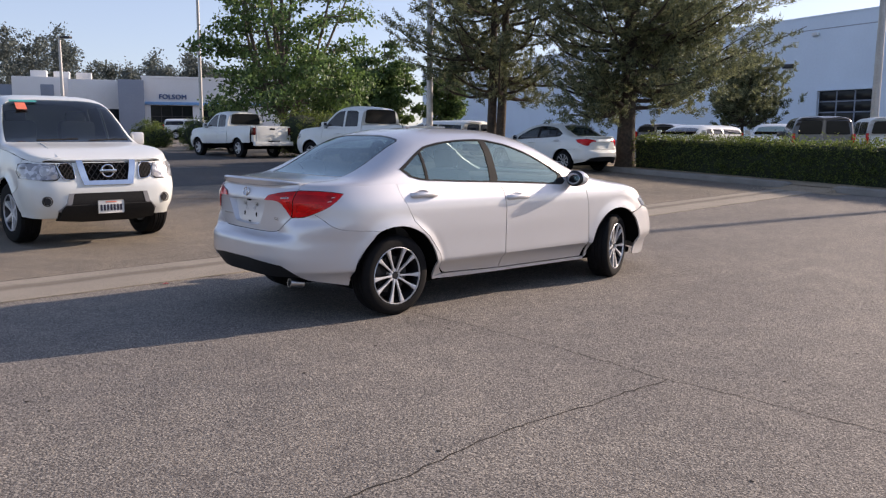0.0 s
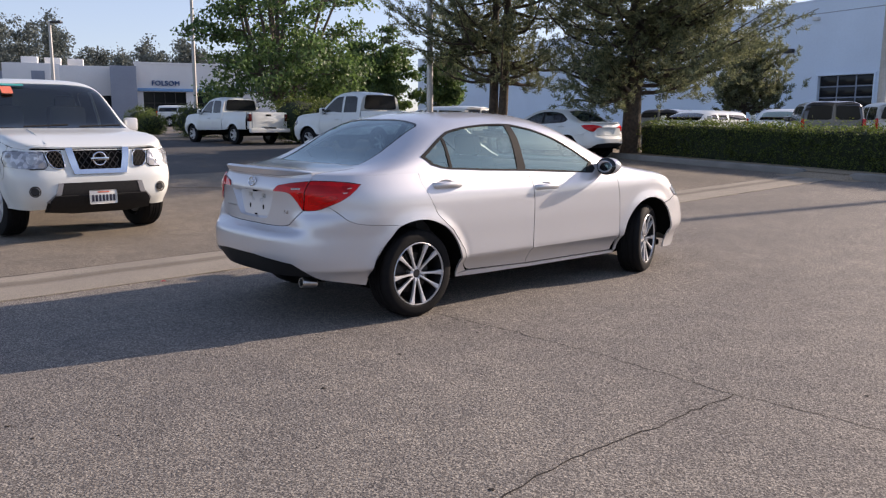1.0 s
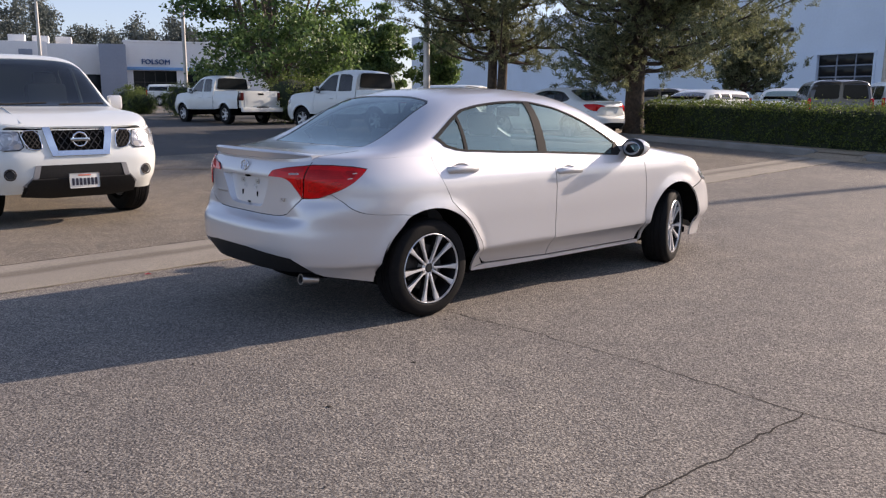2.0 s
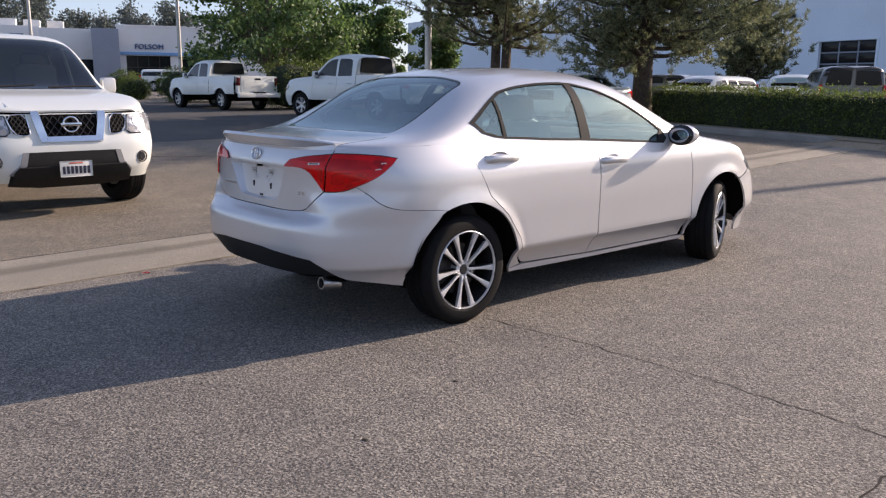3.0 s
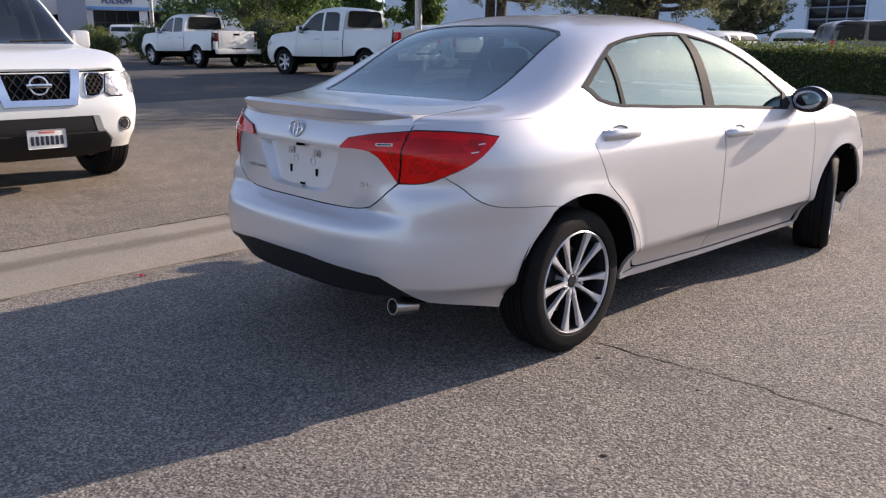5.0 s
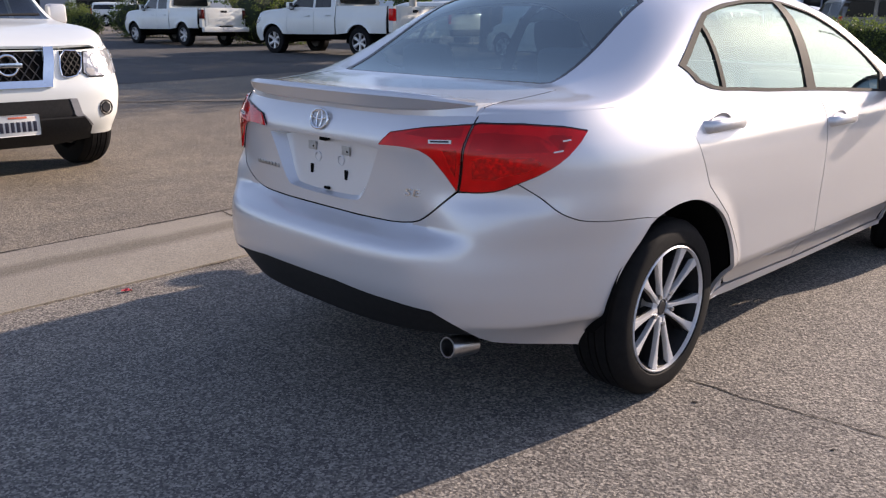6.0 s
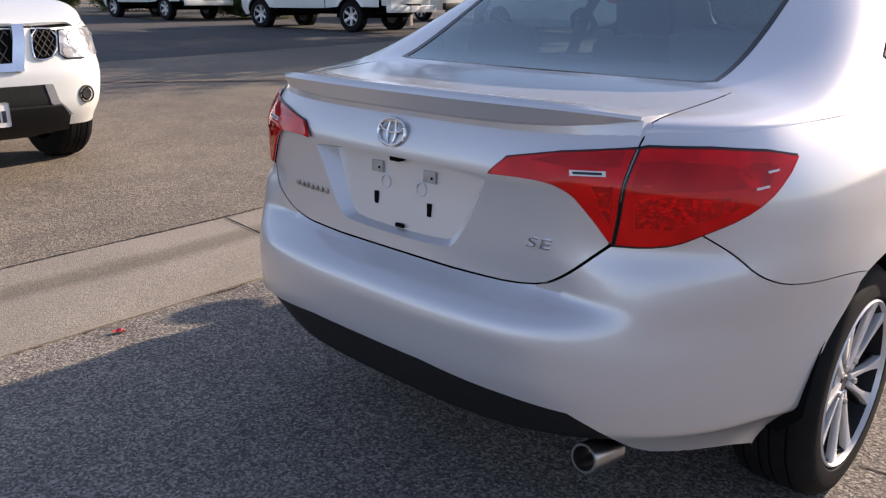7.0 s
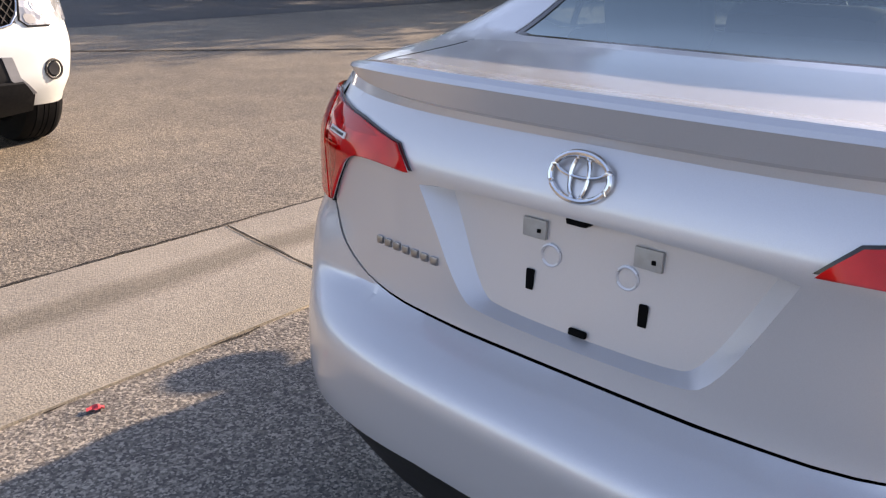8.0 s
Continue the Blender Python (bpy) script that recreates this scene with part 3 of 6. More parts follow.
def sheet(name, xs, ys, material, place, label="", category="", thick=0.0):
    bm = bmesh.new()
    rows = [[bm.verts.new(place(x, y)) for x in xs] for y in ys]
    for a, b in zip(rows, rows[1:]):
        for i in range(len(xs) - 1):
            bm.faces.new((a[i], a[i + 1], b[i + 1], b[i]))
    bmesh.ops.recalc_face_normals(bm, faces=bm.faces[:])
    if sum(f.normal.z for f in bm.faces) < 0:
        bmesh.ops.reverse_faces(bm, faces=bm.faces[:])
    ob = part(name, bm, material)
    return tagged(ob, label, category, kind="structure")


steps = [-900, -300, -120, -60, -30, -15, -8, -4, -2] + [i * .5 for i in range(-2, 40)] + [22, 26, 30, 40, 50, 55, 56, 80, 150, 300, 900]
steps = sorted(set(float(s) for s in steps))
sheet("ground", steps, [y + 9 for y in steps], "road", lambda x, y: (x, y, ground_z(y)), "worn grey asphalt road with pale stone chips", "road")
sheet("pavement", [-60, -30, -20, -10, -5, 0, 5, 10, 15, 20, 30, 40, 60, 90], [0, 1, 2, 4, 6, 8, 10, 14, 18, 24, 30, 40, 50, 60, 90], "lot",
      lambda s, d: (*on_lot(s, d), ground_z(on_lot(s, d)[1]) + .004), "brownish weathered asphalt of the car park", "car park")
# dark sheet over the far lot, tree shade painted as asphalt colour
sheet("pavement", [-20, -10, -5, 0, 5, 10, 14, 18, 24], [9.2, 12, 16, 20, 24, 28], "shaded_lot",
      lambda s, d: (*on_lot(s, d), ground_z(on_lot(s, d)[1]) + .008), "car park asphalt with tree shade in its darker colour", "car park")

# concrete gutter of slabs, dished along its middle
gutter = tagged(new("gutter"), "pale concrete gutter of long slabs beside the asphalt", "gutter", kind="structure")
for i in range(-7, 7):
    s0 = .745 + i * 3.2
    bm = bmesh.new()
    rows = []
    for j in range(9):
        s = s0 + .006 + (3.2 - .012) * j / 8
        row = []
        for k in range(7):
            d = -GUTTER_W + GUTTER_W * k / 6
            edge = .004 * noise.noise((s * 3, d * 5, 2)) if k in (0, 6) else 0
            x, y = on_lot(s + .125 * d, d + edge * 6)
            dish = -.004 if k in (0, 6) else .0
            row.append(bm.verts.new((x, y, ground_z(y) + .014 + dish - .006 * math.sin(math.pi * k / 6))))
        rows.append(row)
    for a, b in zip(rows, rows[1:]):
        for k in range(6):
            bm.faces.new((a[k], a[k + 1], b[k + 1], b[k]))
    bmesh.ops.recalc_face_normals(bm, faces=bm.faces[:])
    if sum(f.normal.z for f in bm.faces) < 0:
        bmesh.ops.reverse_faces(bm, faces=bm.faces[:])
    rim = [e for e in bm.edges if len(e.link_faces) == 1]
    ext = bmesh.ops.extrude_edge_only(bm, edges=rim)
    for v in ext["geom"]:
        if isinstance(v, bmesh.types.BMVert):
            v.co.z -= .03
    part("slab", bm, "concrete", gutter)


def ribbon(points, width, material, name, label, category, wobble=.02, height=.002, seed=1, broken=0.0):
    """A thin uneven strip that lies on the asphalt, through points."""
    bm = bmesh.new()
    pts = [Vector(p) for p in points]
    prev = None
    n = 0
    for a, b in zip(pts, pts[1:]):
        k = max(2, int((b - a).length / .05))
        side = Vector((-(b - a).y, (b - a).x)).normalized()
        for i in range(k + (b == pts[-1])):
            p = a + (b - a) * i / k
            p = p + side * wobble * (noise.noise((n * .35, seed, 0)) + .5 * noise.noise((n * 1.1, seed, 4)))
            w = width * (.55 + .8 * abs(noise.noise((n * .23, seed, 9)))) / 2
            z = ground_z(p.y) + height + (.006 if (p - GUTTER_AT).dot(GUTTER_OUT) > 0 else 0)
            row = [bm.verts.new((*(p - side * w), z)), bm.verts.new((*(p + side * w), z))]
            if prev and noise.noise((n * .19, seed, 17)) > broken - .62 * (broken == 0):
                bm.faces.new((prev[0], prev[1], row[1], row[0]))
            prev, n = row, n + 1
    bmesh.ops.recalc_face_normals(bm, faces=bm.faces[:])
    if sum(f.normal.z for f in bm.faces) < 0:
        bmesh.ops.reverse_faces(bm, faces=bm.faces[:])
    return tagged(part(name, bm, material), label, category, kind="structure")


ribbon([(-.35, 6.62), (.2, 6.19), (.78, 5.66), (1.3, 5.10), (1.75, 4.75), (2.6, 4.0)], .009, "crack", "crack", "thin dark crack in the asphalt", "crack", .03, seed=3, broken=.0)
ribbon([(1.34, 5.06), (.98, 4.68), (.37, 4.07), (.08, 3.62), (-.2, 3.3), (-.8, 2.6)], .013, "crack", "crack", "wider broken crack in the asphalt", "crack", .03, seed=5, broken=.0)
ribbon([(1.34, 5.06), (2.2, 5.9), (3.4, 7.2)], .006, "crack", "crack", "faint broken crack in the asphalt", "crack", .04, seed=7, broken=.3)
ribbon([(-14, 13.4), (-6.15, 15.35), (-3.0, 15.85), (1.0, 16.6)], .09, "crack", "seam", "dark joint across the car park asphalt", "seam", .02, .006, seed=8)
ribbon([tuple(on_lot(-14, .02)), tuple(on_lot(14, .02))], .022, "crack", "seam", "ragged dark edge between asphalt and gutter", "seam", .02, .004, seed=9)
ribbon([tuple(on_lot(s, -GUTTER_W - .004)) for s in (-14, 14)], .016, "crack", "seam", "broken dark joint between gutter and road", "seam", .03, .0025, seed=12, broken=.05)
for i, (a, b) in enumerate((((-11.2, 24.6), (-9.3, 24.9)), ((-9.2, 25.8), (-7.9, 26.1)), ((-9.5, 27.4), (-8.2, 27.6)), ((-12.5, 21.5), (-10.6, 21.8)))):
    ribbon([a, b], .11, "line", "bay_line", "worn white parking line", "line", .01, .010, seed=20 + i)
ribbon([on_lot(.745, .0), on_lot(.705, -.216), on_lot(.694, -.392), on_lot(.665, -.64), on_lot(.624, -.97)], .013, "crack", "crack", "jagged crack along a joint of the gutter", "crack", .014, .0145, seed=41, broken=-.4)
# ---- wheels ----
def tyre_mesh(r, w, rim):
    k = w / 2
    prof = [(rim - .004, -k * .86), (rim + .012, -k * .98), (rim + (r - rim) * .55, -k), (r - .02, -k * .93), (r - .004, -k * .74)]
    for g in (-.5, -.12, .12, .5):
        prof += [(r, k * (g - .16)), (r, k * (g - .03)), (r - .008, k * (g - .025)), (r - .008, k * (g + .025)), (r, k * (g + .03))]
    prof += [(r - .004, k * .74), (r - .02, k * .93), (rim + (r - rim) * .55, k), (rim + .012, k * .98), (rim - .004, k * .86), (rim - .02, k * .5), (rim - .02, -k * .5), (rim - .004, -k * .86)]
    return lathe(prof, 56, "Y")


def wheel(parent, at, r=.3125, w=.215, rim=.222, spokes=10, steer=0.0, flip=False, style="twin", face="alloy"):
    """A road wheel whose outer face looks to -y (to +y when flipped)."""
    ob = new("wheel")
    ob.parent = parent
    ob.matrix_local = pose(*at, 0, 0, steer + (180 if flip else 0))
    part("tyre", tyre_mesh(r, w, rim), "rubber", ob)
    k = w / 2
    barrel = lathe([(rim - .006, -k * .86), (rim - .022, -k * .6), (rim - .03, k * .8), (.05, k * .78)], 40, "Y")
    rimob = part("rim", barrel, "pocket" if style == "twin" else "dark_alloy", ob)
    lip = lathe([(rim + .002, -k * .84), (rim + .003, -k * .95), (rim - .002, -k * .985), (rim - .004, -k * .93), (rim - .006, -k * .8)], 48, "Y")
    part("rim_lip", lip, face, rimob)
    for i in range(spokes):
        if style == "twin":
            a = 360 / (spokes / 2) * (i // 2) + (14.5 if i % 2 else -14.5)
            line = [(.035, -.0075), (.10, -.0065), (.140, -.0080), (.172, -.0112), (.195, -.0150), (.216, -.0190), (.216, .0190), (.195, .0150), (.172, .0112), (.140, .0080), (.10, .0065), (.035, .0075)]
            s = rim / .222
        else:
            a = 360 / spokes * i
            line = [(.03, -.024), (.12, -.017), (.20, -.026), (.212, -.030), (.212, .030), (.20, .026), (.12, .017), (.03, .024)]
            s = rim / .222
        sp = prism([(x * s, y * s) for x, y in line], .022, "Y", .0025)
        for v in sp.verts:
            v.co.y += .022 * (1 - math.hypot(v.co.x, v.co.z) / rim) - k * .80
        back = prism([(x * s, y * s * 1.5) for x, y in line], .03, "Y")
        for v in back.verts:
            v.co.y += .022 * (1 - math.hypot(v.co.x, v.co.z) / rim) - k * .80 + .022
        for bm, name, m in ((sp, "spoke", face), (back, "spoke_back", "pocket" if style == "twin" else face)):
            bm.transform(pose(0, 0, 0, 0, a + 90, 0))
            part(name, bm, m, rimob)
    if style == "twin":
        part("hub_cap", lathe([(.0, -k * .86 + .018), (.022, -k * .86 + .018), (.027, -k * .82 + .018), (.028, -k * .6)], 24, "Y"), "dark_alloy", rimob)
        part("hub_ring", lathe([(.030, -k * .80 + .014), (.046, -k * .76 + .014), (.050, -k * .6), (.052, 0)], 24, "Y"), face, rimob)
        for i in range(5):
            a = radians(90 + 72 * i + 36)
            nut = lathe([(0, -.012), (.0075, -.012), (.0085, -.008), (.0085, .012)], 6, "Y")
            nut.transform(Matrix.Translation((.057 * math.cos(a), -k * .70, .057 * math.sin(a))))
            part("lug_nut", nut, "steel", rimob)
    else:
        part("hub_cap", lathe([(.0, -k * .86 + .02), (.028, -k * .86 + .02), (.034, -k * .8 + .02), (.055, -k * .66 + .02), (.06, 0)], 24, "Y"), face, rimob)
    disc = lathe([(.05, -.02), (.145, -.02), (.145, .004), (.05, .004)], 32, "Y")
    part("brake_disc", disc, "disc" if style == "twin" else "dark_alloy", ob)
    part("brake_caliper", box((.07, .06, .13), (-.12, 0, .03), .012), "dark_alloy", ob)
    return ob


# ---- the saloon ----
SALOON = Body(
    side=[(.17, .785), (.25, .794), (.27, .799), (.370, .861), (.382, .877), (.40, .884), (.52, .885), (.66, .888), (.78, .887), (.87, .880), (.915, .866), (1.0, .832), (1.06, .79)],
    tail=[(.18, .77), (.26, .865), (.34, .897), (.41, .915), (.50, .929), (.57, .929), (.598, .925), (.613, .917), (.622, .908), (.630, .893), (.650, .847), (.660, .824), (.665, .8185), (.672, .817), (.80, .818), (.885, .824), (.905, .828), (.93, .822), (.96, .809), (1.0, .786), (1.06, .765)],
    nose=[(.15, 3.62), (.20, 3.68), (.28, 3.69), (.45, 3.70), (.60, 3.65), (.75, 3.50), (.85, 3.36), (1.0, 3.2)],
    belt=[(-.9, 1.0), (-.6, 1.008), (-.2, 1.018), (.2, 1.018), (1.0, .985), (1.9, .94), (2.3, .925), (2.8, .87), (3.3, .77), (3.7, .62)],
    roof=[(-.9, 1.012), (-.72, 1.035), (-.50, 1.047), (-.36, 1.06), (.36, 1.40), (.60, 1.437), (.95, 1.45), (1.3, 1.44), (1.58, 1.395), (2.38, 1.03), (2.6, .985), (3.0, .93), (3.3, .86), (3.5, .77), (3.7, .62)],
    x_tail=.30, x_nose=2.70, tail_pow=[(.3, 3.3), (.6, 3.4), (.75, 3.8), (1.0, 3.8)], nose_pow=[(0, 3.1), (.6, 2.9), (1, 2.4)],
    wheels=((0.0, .31), (2.70, .31)), lean=.25, flare=.012, arch=.39, corner=(.42, .68, [(.18, .77), (.26, .865), (.34, .897), (.41, .915), (.48, .925), (.54, .922), (.60, .909), (.66, .886), (.72, .855), (.79, .819), (.885, .824), (.905, .828), (.93, .822), (.96, .809), (1.0, .786), (1.06, .765)]))


def arc(cx, cz, r, a, b, n=24):
    return [(cx + r * math.cos(radians(a + (b - a) * i / n)), cz + r * math.sin(radians(a + (b - a) * i / n))) for i in range(n + 1)]


def saloon(m, paint, label, own=True):
    B = SALOON
    car = thing("sedan", m, label, "car")
    X = lambda pts: [(B.q_of_x(x, z), z) for x, z in pts]
    Y = lambda pts: [(B.q_of_y(y, z), z) for y, z in pts]
    belt = lambda x: lerp_table(B.belt, x)
    mid = (1.2, 0, .6)

    def flank(name, outline, material, step=.03, flange=.014, lift=0.0, parent=car, sides=2, inside=mid, holes=()):
        place = B.lower
        if lift:
            def place(q, z):
                p, e = B.lower(q, z), .004
                nrm = (B.lower(q + e, z) - B.lower(q - e, z)).cross(B.lower(q, z + e) - B.lower(q, z - e)).normalized()
                return p + nrm * lift
        bm = turn_in(skin(outline, place, step, holes), inside, flange)
        if sides == 2:
            part(name, mirrored(bm), material, parent)
        return part(name, bm, material, parent)

    def top(name, outline, material, step=.03, flange=.012, lift=0.0, parent=car, holes=(), sides=1):
        def place(x, t):
            p = B.upper(x, t)
            if lift:
                e = .004
                nrm = (B.upper(x + e, t) - B.upper(x - e, t)).cross(B.upper(x, t + e) - B.upper(x, t - e)).normalized()
                p = p + nrm * lift
            return p
        # t is stretched so that the flat outline keeps the skin's proportions
        big = [(x, t * .75) for x, t in outline]
        bm = turn_in(skin(big, lambda x, t: place(x, t / .75), step, [[(x, t * .75) for x, t in h] for h in holes]), mid, flange)
        if sides == 2:
            part(name, mirrored(bm), material, parent)
        return part(name, bm, material, parent)

    # dark inside of the shell, wheel housings, floor
    nose_mid, tail_mid = B.x_nose + .6 * math.pi, B.x_tail - .6 * math.pi
    shrink = lambda q, z: Vector((1.35 + (B.lower(q, z).x - 1.35) * .962, B.lower(q, z).y * .955, z))
    arch_r, arch_f = arc(-.055, .31, .43, 0, 180), arc(2.75, .31, .43, 0, 180)
    lining = [(tail_mid, .36), *X([(-.60, .34)]), *X(arch_r[::-1]), (.5, .24), (1.0, .22), (2.2, .22), *X(arch_f[::-1]), *X([(3.35, .26)]), (nose_mid, .24), (nose_mid, .60), *X([(3.3, .74), (2.8, .85), (2.3, .90), (1.9, .92), (1, .96), (.2, .99), (-.6, .985)]), (tail_mid, .985)]
    inner = skin(lining, shrink, .06)
    part("inner_shell", merge(turn_in(inner, mid, 0), mirrored(inner)), "void", car)
    floor_pan = merge(box((3.4, 1.4, .06), (1.45, 0, .225), .02), box((.95, 1.0, .5), (2.75, 0, .5), .05), box((.5, 1.2, .32), (-.45, 0, .46), .1))
    part("floor_pan", floor_pan, "void", car)
    for wx in (0, 2.70):
        for s in (1, -1):
            bm = bmesh.new()
            ring = arc(wx, .31, .399, 2, 178)
            a = [bm.verts.new((x, s * min(.868 if wx == 0 else .855, B.width(x, z) - .012), z)) for x, z in ring]
            b = [bm.verts.new((x, s * .52, z)) for x, z in ring]
            for i in range(len(ring) - 1):
                bm.faces.new((a[i], a[i + 1], b[i + 1], b[i]))
            bm.faces.new(b)
            part("wheel_housing", bm, "void", car)

    # panels of the flank
    hatch = curve_open([(-.20, .679), (-.43, .693), (-.53, .726), (-.60, .775), (-.655, .817)])
    A = .392
    quarter = [(x, z) for x, z in arc(0, .31, A, 112.6, -7)] + [(.42, .262), (.493, .272), (.445, .325), (.405, .45), (.285, .605), (.147, .726), (.0865, .84), (.0225, .963), (.0205, belt(0)), (-.2, belt(-.2)), (-.4, belt(-.4)), (-.55, belt(-.55)), (-.70, belt(-.7)), (-.741, belt(-.741)), (-.747, .985), (-.72, .9), (-.70, .82)]
    flank("quarter_panel", X(quarter + hatch[::-1]), paint)
    rear_door = [(.023, belt(0)), (.0245, .963), (.089, .842), (.152, .728), (.290, .608), (.410, .452), (.450, .33), (.497, .288), (.53, .279), (1.146, .258), (1.147, .63), (1.148, .76), (1.132, .92), (1.10, belt(1.1)), (.8, belt(.8)), (.5, belt(.5)), (.25, belt(.25))]
    flank("rear_door", X(rear_door), paint, .017)
    front_door = [(1.107, belt(1.1)), (1.139, .92), (1.155, .76), (1.154, .63), (1.153, .258), (2.235, .254), (2.257, .41), (2.25, .57), (2.235, .75), (2.20, belt(2.2)), (1.9, belt(1.9)), (1.6, belt(1.6)), (1.35, belt(1.35))]
    flank("front_door", front_door, paint, .017)
    fender = [(2.207, belt(2.2)), (2.242, .75), (2.257, .57), (2.264, .41), (2.285, .235)] + arc(2.70, .31, A, 188, 58) + [(3.02, .66), (3.14, .70), (3.2, belt(3.2)), (3.0, belt(3)), (2.8, belt(2.8)), (2.6, belt(2.6)), (2.4, belt(2.4))]
    flank("front_fender", X(fender), paint)
    sill = [(.395, .238), (.6, .230), (1.2, .223), (2.28, .220), (2.275, .246), (1.2, .250), (.52, .270), (.44, .260), (.388, .262)]
    flank("sill", sill, paint, lift=.003)
    # rear bumper, with its dark valance
    rim = arc(0, .31, A, 113, 187, 12)
    right = X([(x - .002, z - .0025) for x, z in hatch]) + Y([(-.62, .786)] + curve_open([(-.5750, .7835), (-.4975, .7087), (-.421, .6665), (-.2, .6624)]))
    low = X([(-.39, .268), (-.55, .30), (-.68, .325)]) + Y([(-.64, .345), (-.60, .40), (-.55, .435), (-.42, .452), (-.2, .47)])
    flip = lambda pts: [(2 * tail_mid - q, z) for q, z in pts[::-1]]
    rimq = X(rim)
    # up the right arch, over the top to the left arch, and back along the lower edge
    half = rimq[::-1] + right
    outline = half + flip(half) + flip(low[::-1]) + low[::-1]
    flank("rear_bumper", outline, paint, .011 if own else .02, sides=1, inside=(.2, 0, .5))
    lo2 = Y([(-.62, .340), (-.45, .335), (-.2, .335)])
    up2 = [(q, z + .03) for q, z in low[2:]]
    shy = lambda q, z: Vector((B.lower(q, z).x + .010 + .30 * max(0, .45 - z), B.lower(q, z).y * (.994 - .10 * max(0, .45 - z)), z))
    val = turn_in(skin(up2 + flip(up2) + flip(lo2[::-1]) + lo2[::-1], shy, .035), (.2, 0, .5), .02)
    part("rear_valance", val, "black_plastic", car)
    # front bumper
    nose = lambda pts: [(B.q_of_x(x, z), z) for x, z in pts]
    flipn = lambda pts: [(2 * nose_mid - q, z) for q, z in pts[::-1]]
    fr = nose(arc(2.70, .31, A, -13, 56, 12)) + nose([(3.03, .653), (3.15, .692), (3.3, .66)])
    fl = nose([(3.085, .195), (3.3, .18)])
    flank("front_bumper", fr + flipn(fr) + flipn(fl[::-1]) + fl[::-1], paint, step=.04, sides=1, inside=(2.6, 0, .4))
    lamp = nose([(3.12, .705), (3.05, .77), (3.18, .80), (3.36, .74), (3.45, .68), (3.3, .672)])
    flank("headlight", lamp, "clear_lens", lift=.006, parent=car)

    # tail: boot lid with its recess, lamps
    seam = .594
    lid = Y(curve_open([(-.2, .6665), (-.42, .6705), (-.493, .713), (-.570, .788)]) + [(-.588, .88), (-seam, .98), (-.59, 1.000), (-.4, .996), (-.1, .996)])
    recess = Y([(-.300, .896), (-.286, .866), (-.212, .722), (-.165, .702)])
    fullrec = curve_line(recess + flip(recess), 2)
    lid_face = turn_in(skin(lid + flip(lid), B.lower, .02, [fullrec]), (0, 0, .8), .012)
    boot = part("boot_lid", lid_face, paint, car)
    floor_of = lambda q, z: B.lower(q, z) + Vector((.022 + .12 * max(0, z - .70), 0, 0))
    pan = turn_in(skin([(tail_mid + (q - tail_mid) * .88, .802 + (z - .802) * .90) for q, z in fullrec], floor_of, .04), (0, 0, .8), 0)
    bm = bmesh.new()
    ra, rb = [], []
    for q, z in curve_line(fullrec, 0):
        ra.append(bm.verts.new(B.lower(q, z)))
        rb.append(bm.verts.new(floor_of(tail_mid + (q - tail_mid) * .88, .802 + (z - .802) * .90)))
    for i in range(len(ra)):
        j = (i + 1) % len(ra)
        bm.faces.new((ra[i], ra[j], rb[j], rb[i]))
    bmesh.ops.recalc_face_normals(bm, faces=bm.faces[:])
    part("plate_recess", merge(pan, bm), paint, boot)
    ts = lambda x: B.t_of(x, seam, 1)
    xs = [-.345 - .375 * i / 15 for i in range(16)]
    side_r = [(x, ts(x)) for x in xs] + [(-.742, 0.0), (-.775, 0.0)]
    deck = side_r + [(x, 2 - t) for x, t in side_r[::-1]]
    top("boot_deck", deck, paint, parent=boot, flange=.01)
    # open joint between boot and wings
    joint = [B.lower(B.q_of_y(-seam, z), z) + Vector((-.0015, 0, 0)) for z in (.978, .990)] + [B.upper(x, ts(x) - .003) + Vector((0, 0, -.0010)) for x in xs[-3:0:-1]]
    for w in (tube(joint, .0020, 6), mirrored(tube(joint, .0020, 6))):
        part("boot_joint", w, "void", boot)
    # lip spoiler along the boot's edge
    bm = bmesh.new()
    rings = []
    for i in range(41):
        y = -.588 + 1.176 * i / 40
        f = max(0.0, 1 - abs(y / .590) ** 5)
        xe = X_lip(y)
        z0 = 1.020 + .010 * abs(y / .588) ** 3
        h = .004 + .026 * f
        o = .034 * f
        prof = [(xe + .15, z0 + .006 + .012 * f), (xe + .08, z0 + .004 + .026 * f), (xe + .012 - o, z0 + .002 + .008 * f + h), (xe + .002 - o, z0 + h + .003), (xe - .002 - o, z0 + h - .004), (xe + .004 - o * .8, z0 - .010 * f), (xe + .010 - o * .5, z0 - .018 * f), (xe - .004, z0 - .040), (xe + .15, z0 - .045)]
        rings.append([bm.verts.new((a, y, b)) for a, b in prof])
    for a, b in zip(rings, rings[1:]):
        for k in range(len(a) - 1):
            bm.faces.new((a[k], b[k], b[k + 1], a[k + 1]))
    bm.faces.new(rings[0][::-1])
    bm.faces.new(rings[-1])
    bmesh.ops.recalc_face_normals(bm, faces=bm.faces[:])
    part("lip_spoiler", bm, paint, boot, angle=22)
    inner_lamp = [(-.306, .905), (-.345, .942), (-.46, .964), (-.5925, .980), (-.5875, .88)] + curve_open([(-.578, .786), (-.535, .846), (-.487, .899), (-.42, .908), (-.306, .905)])[:-1]
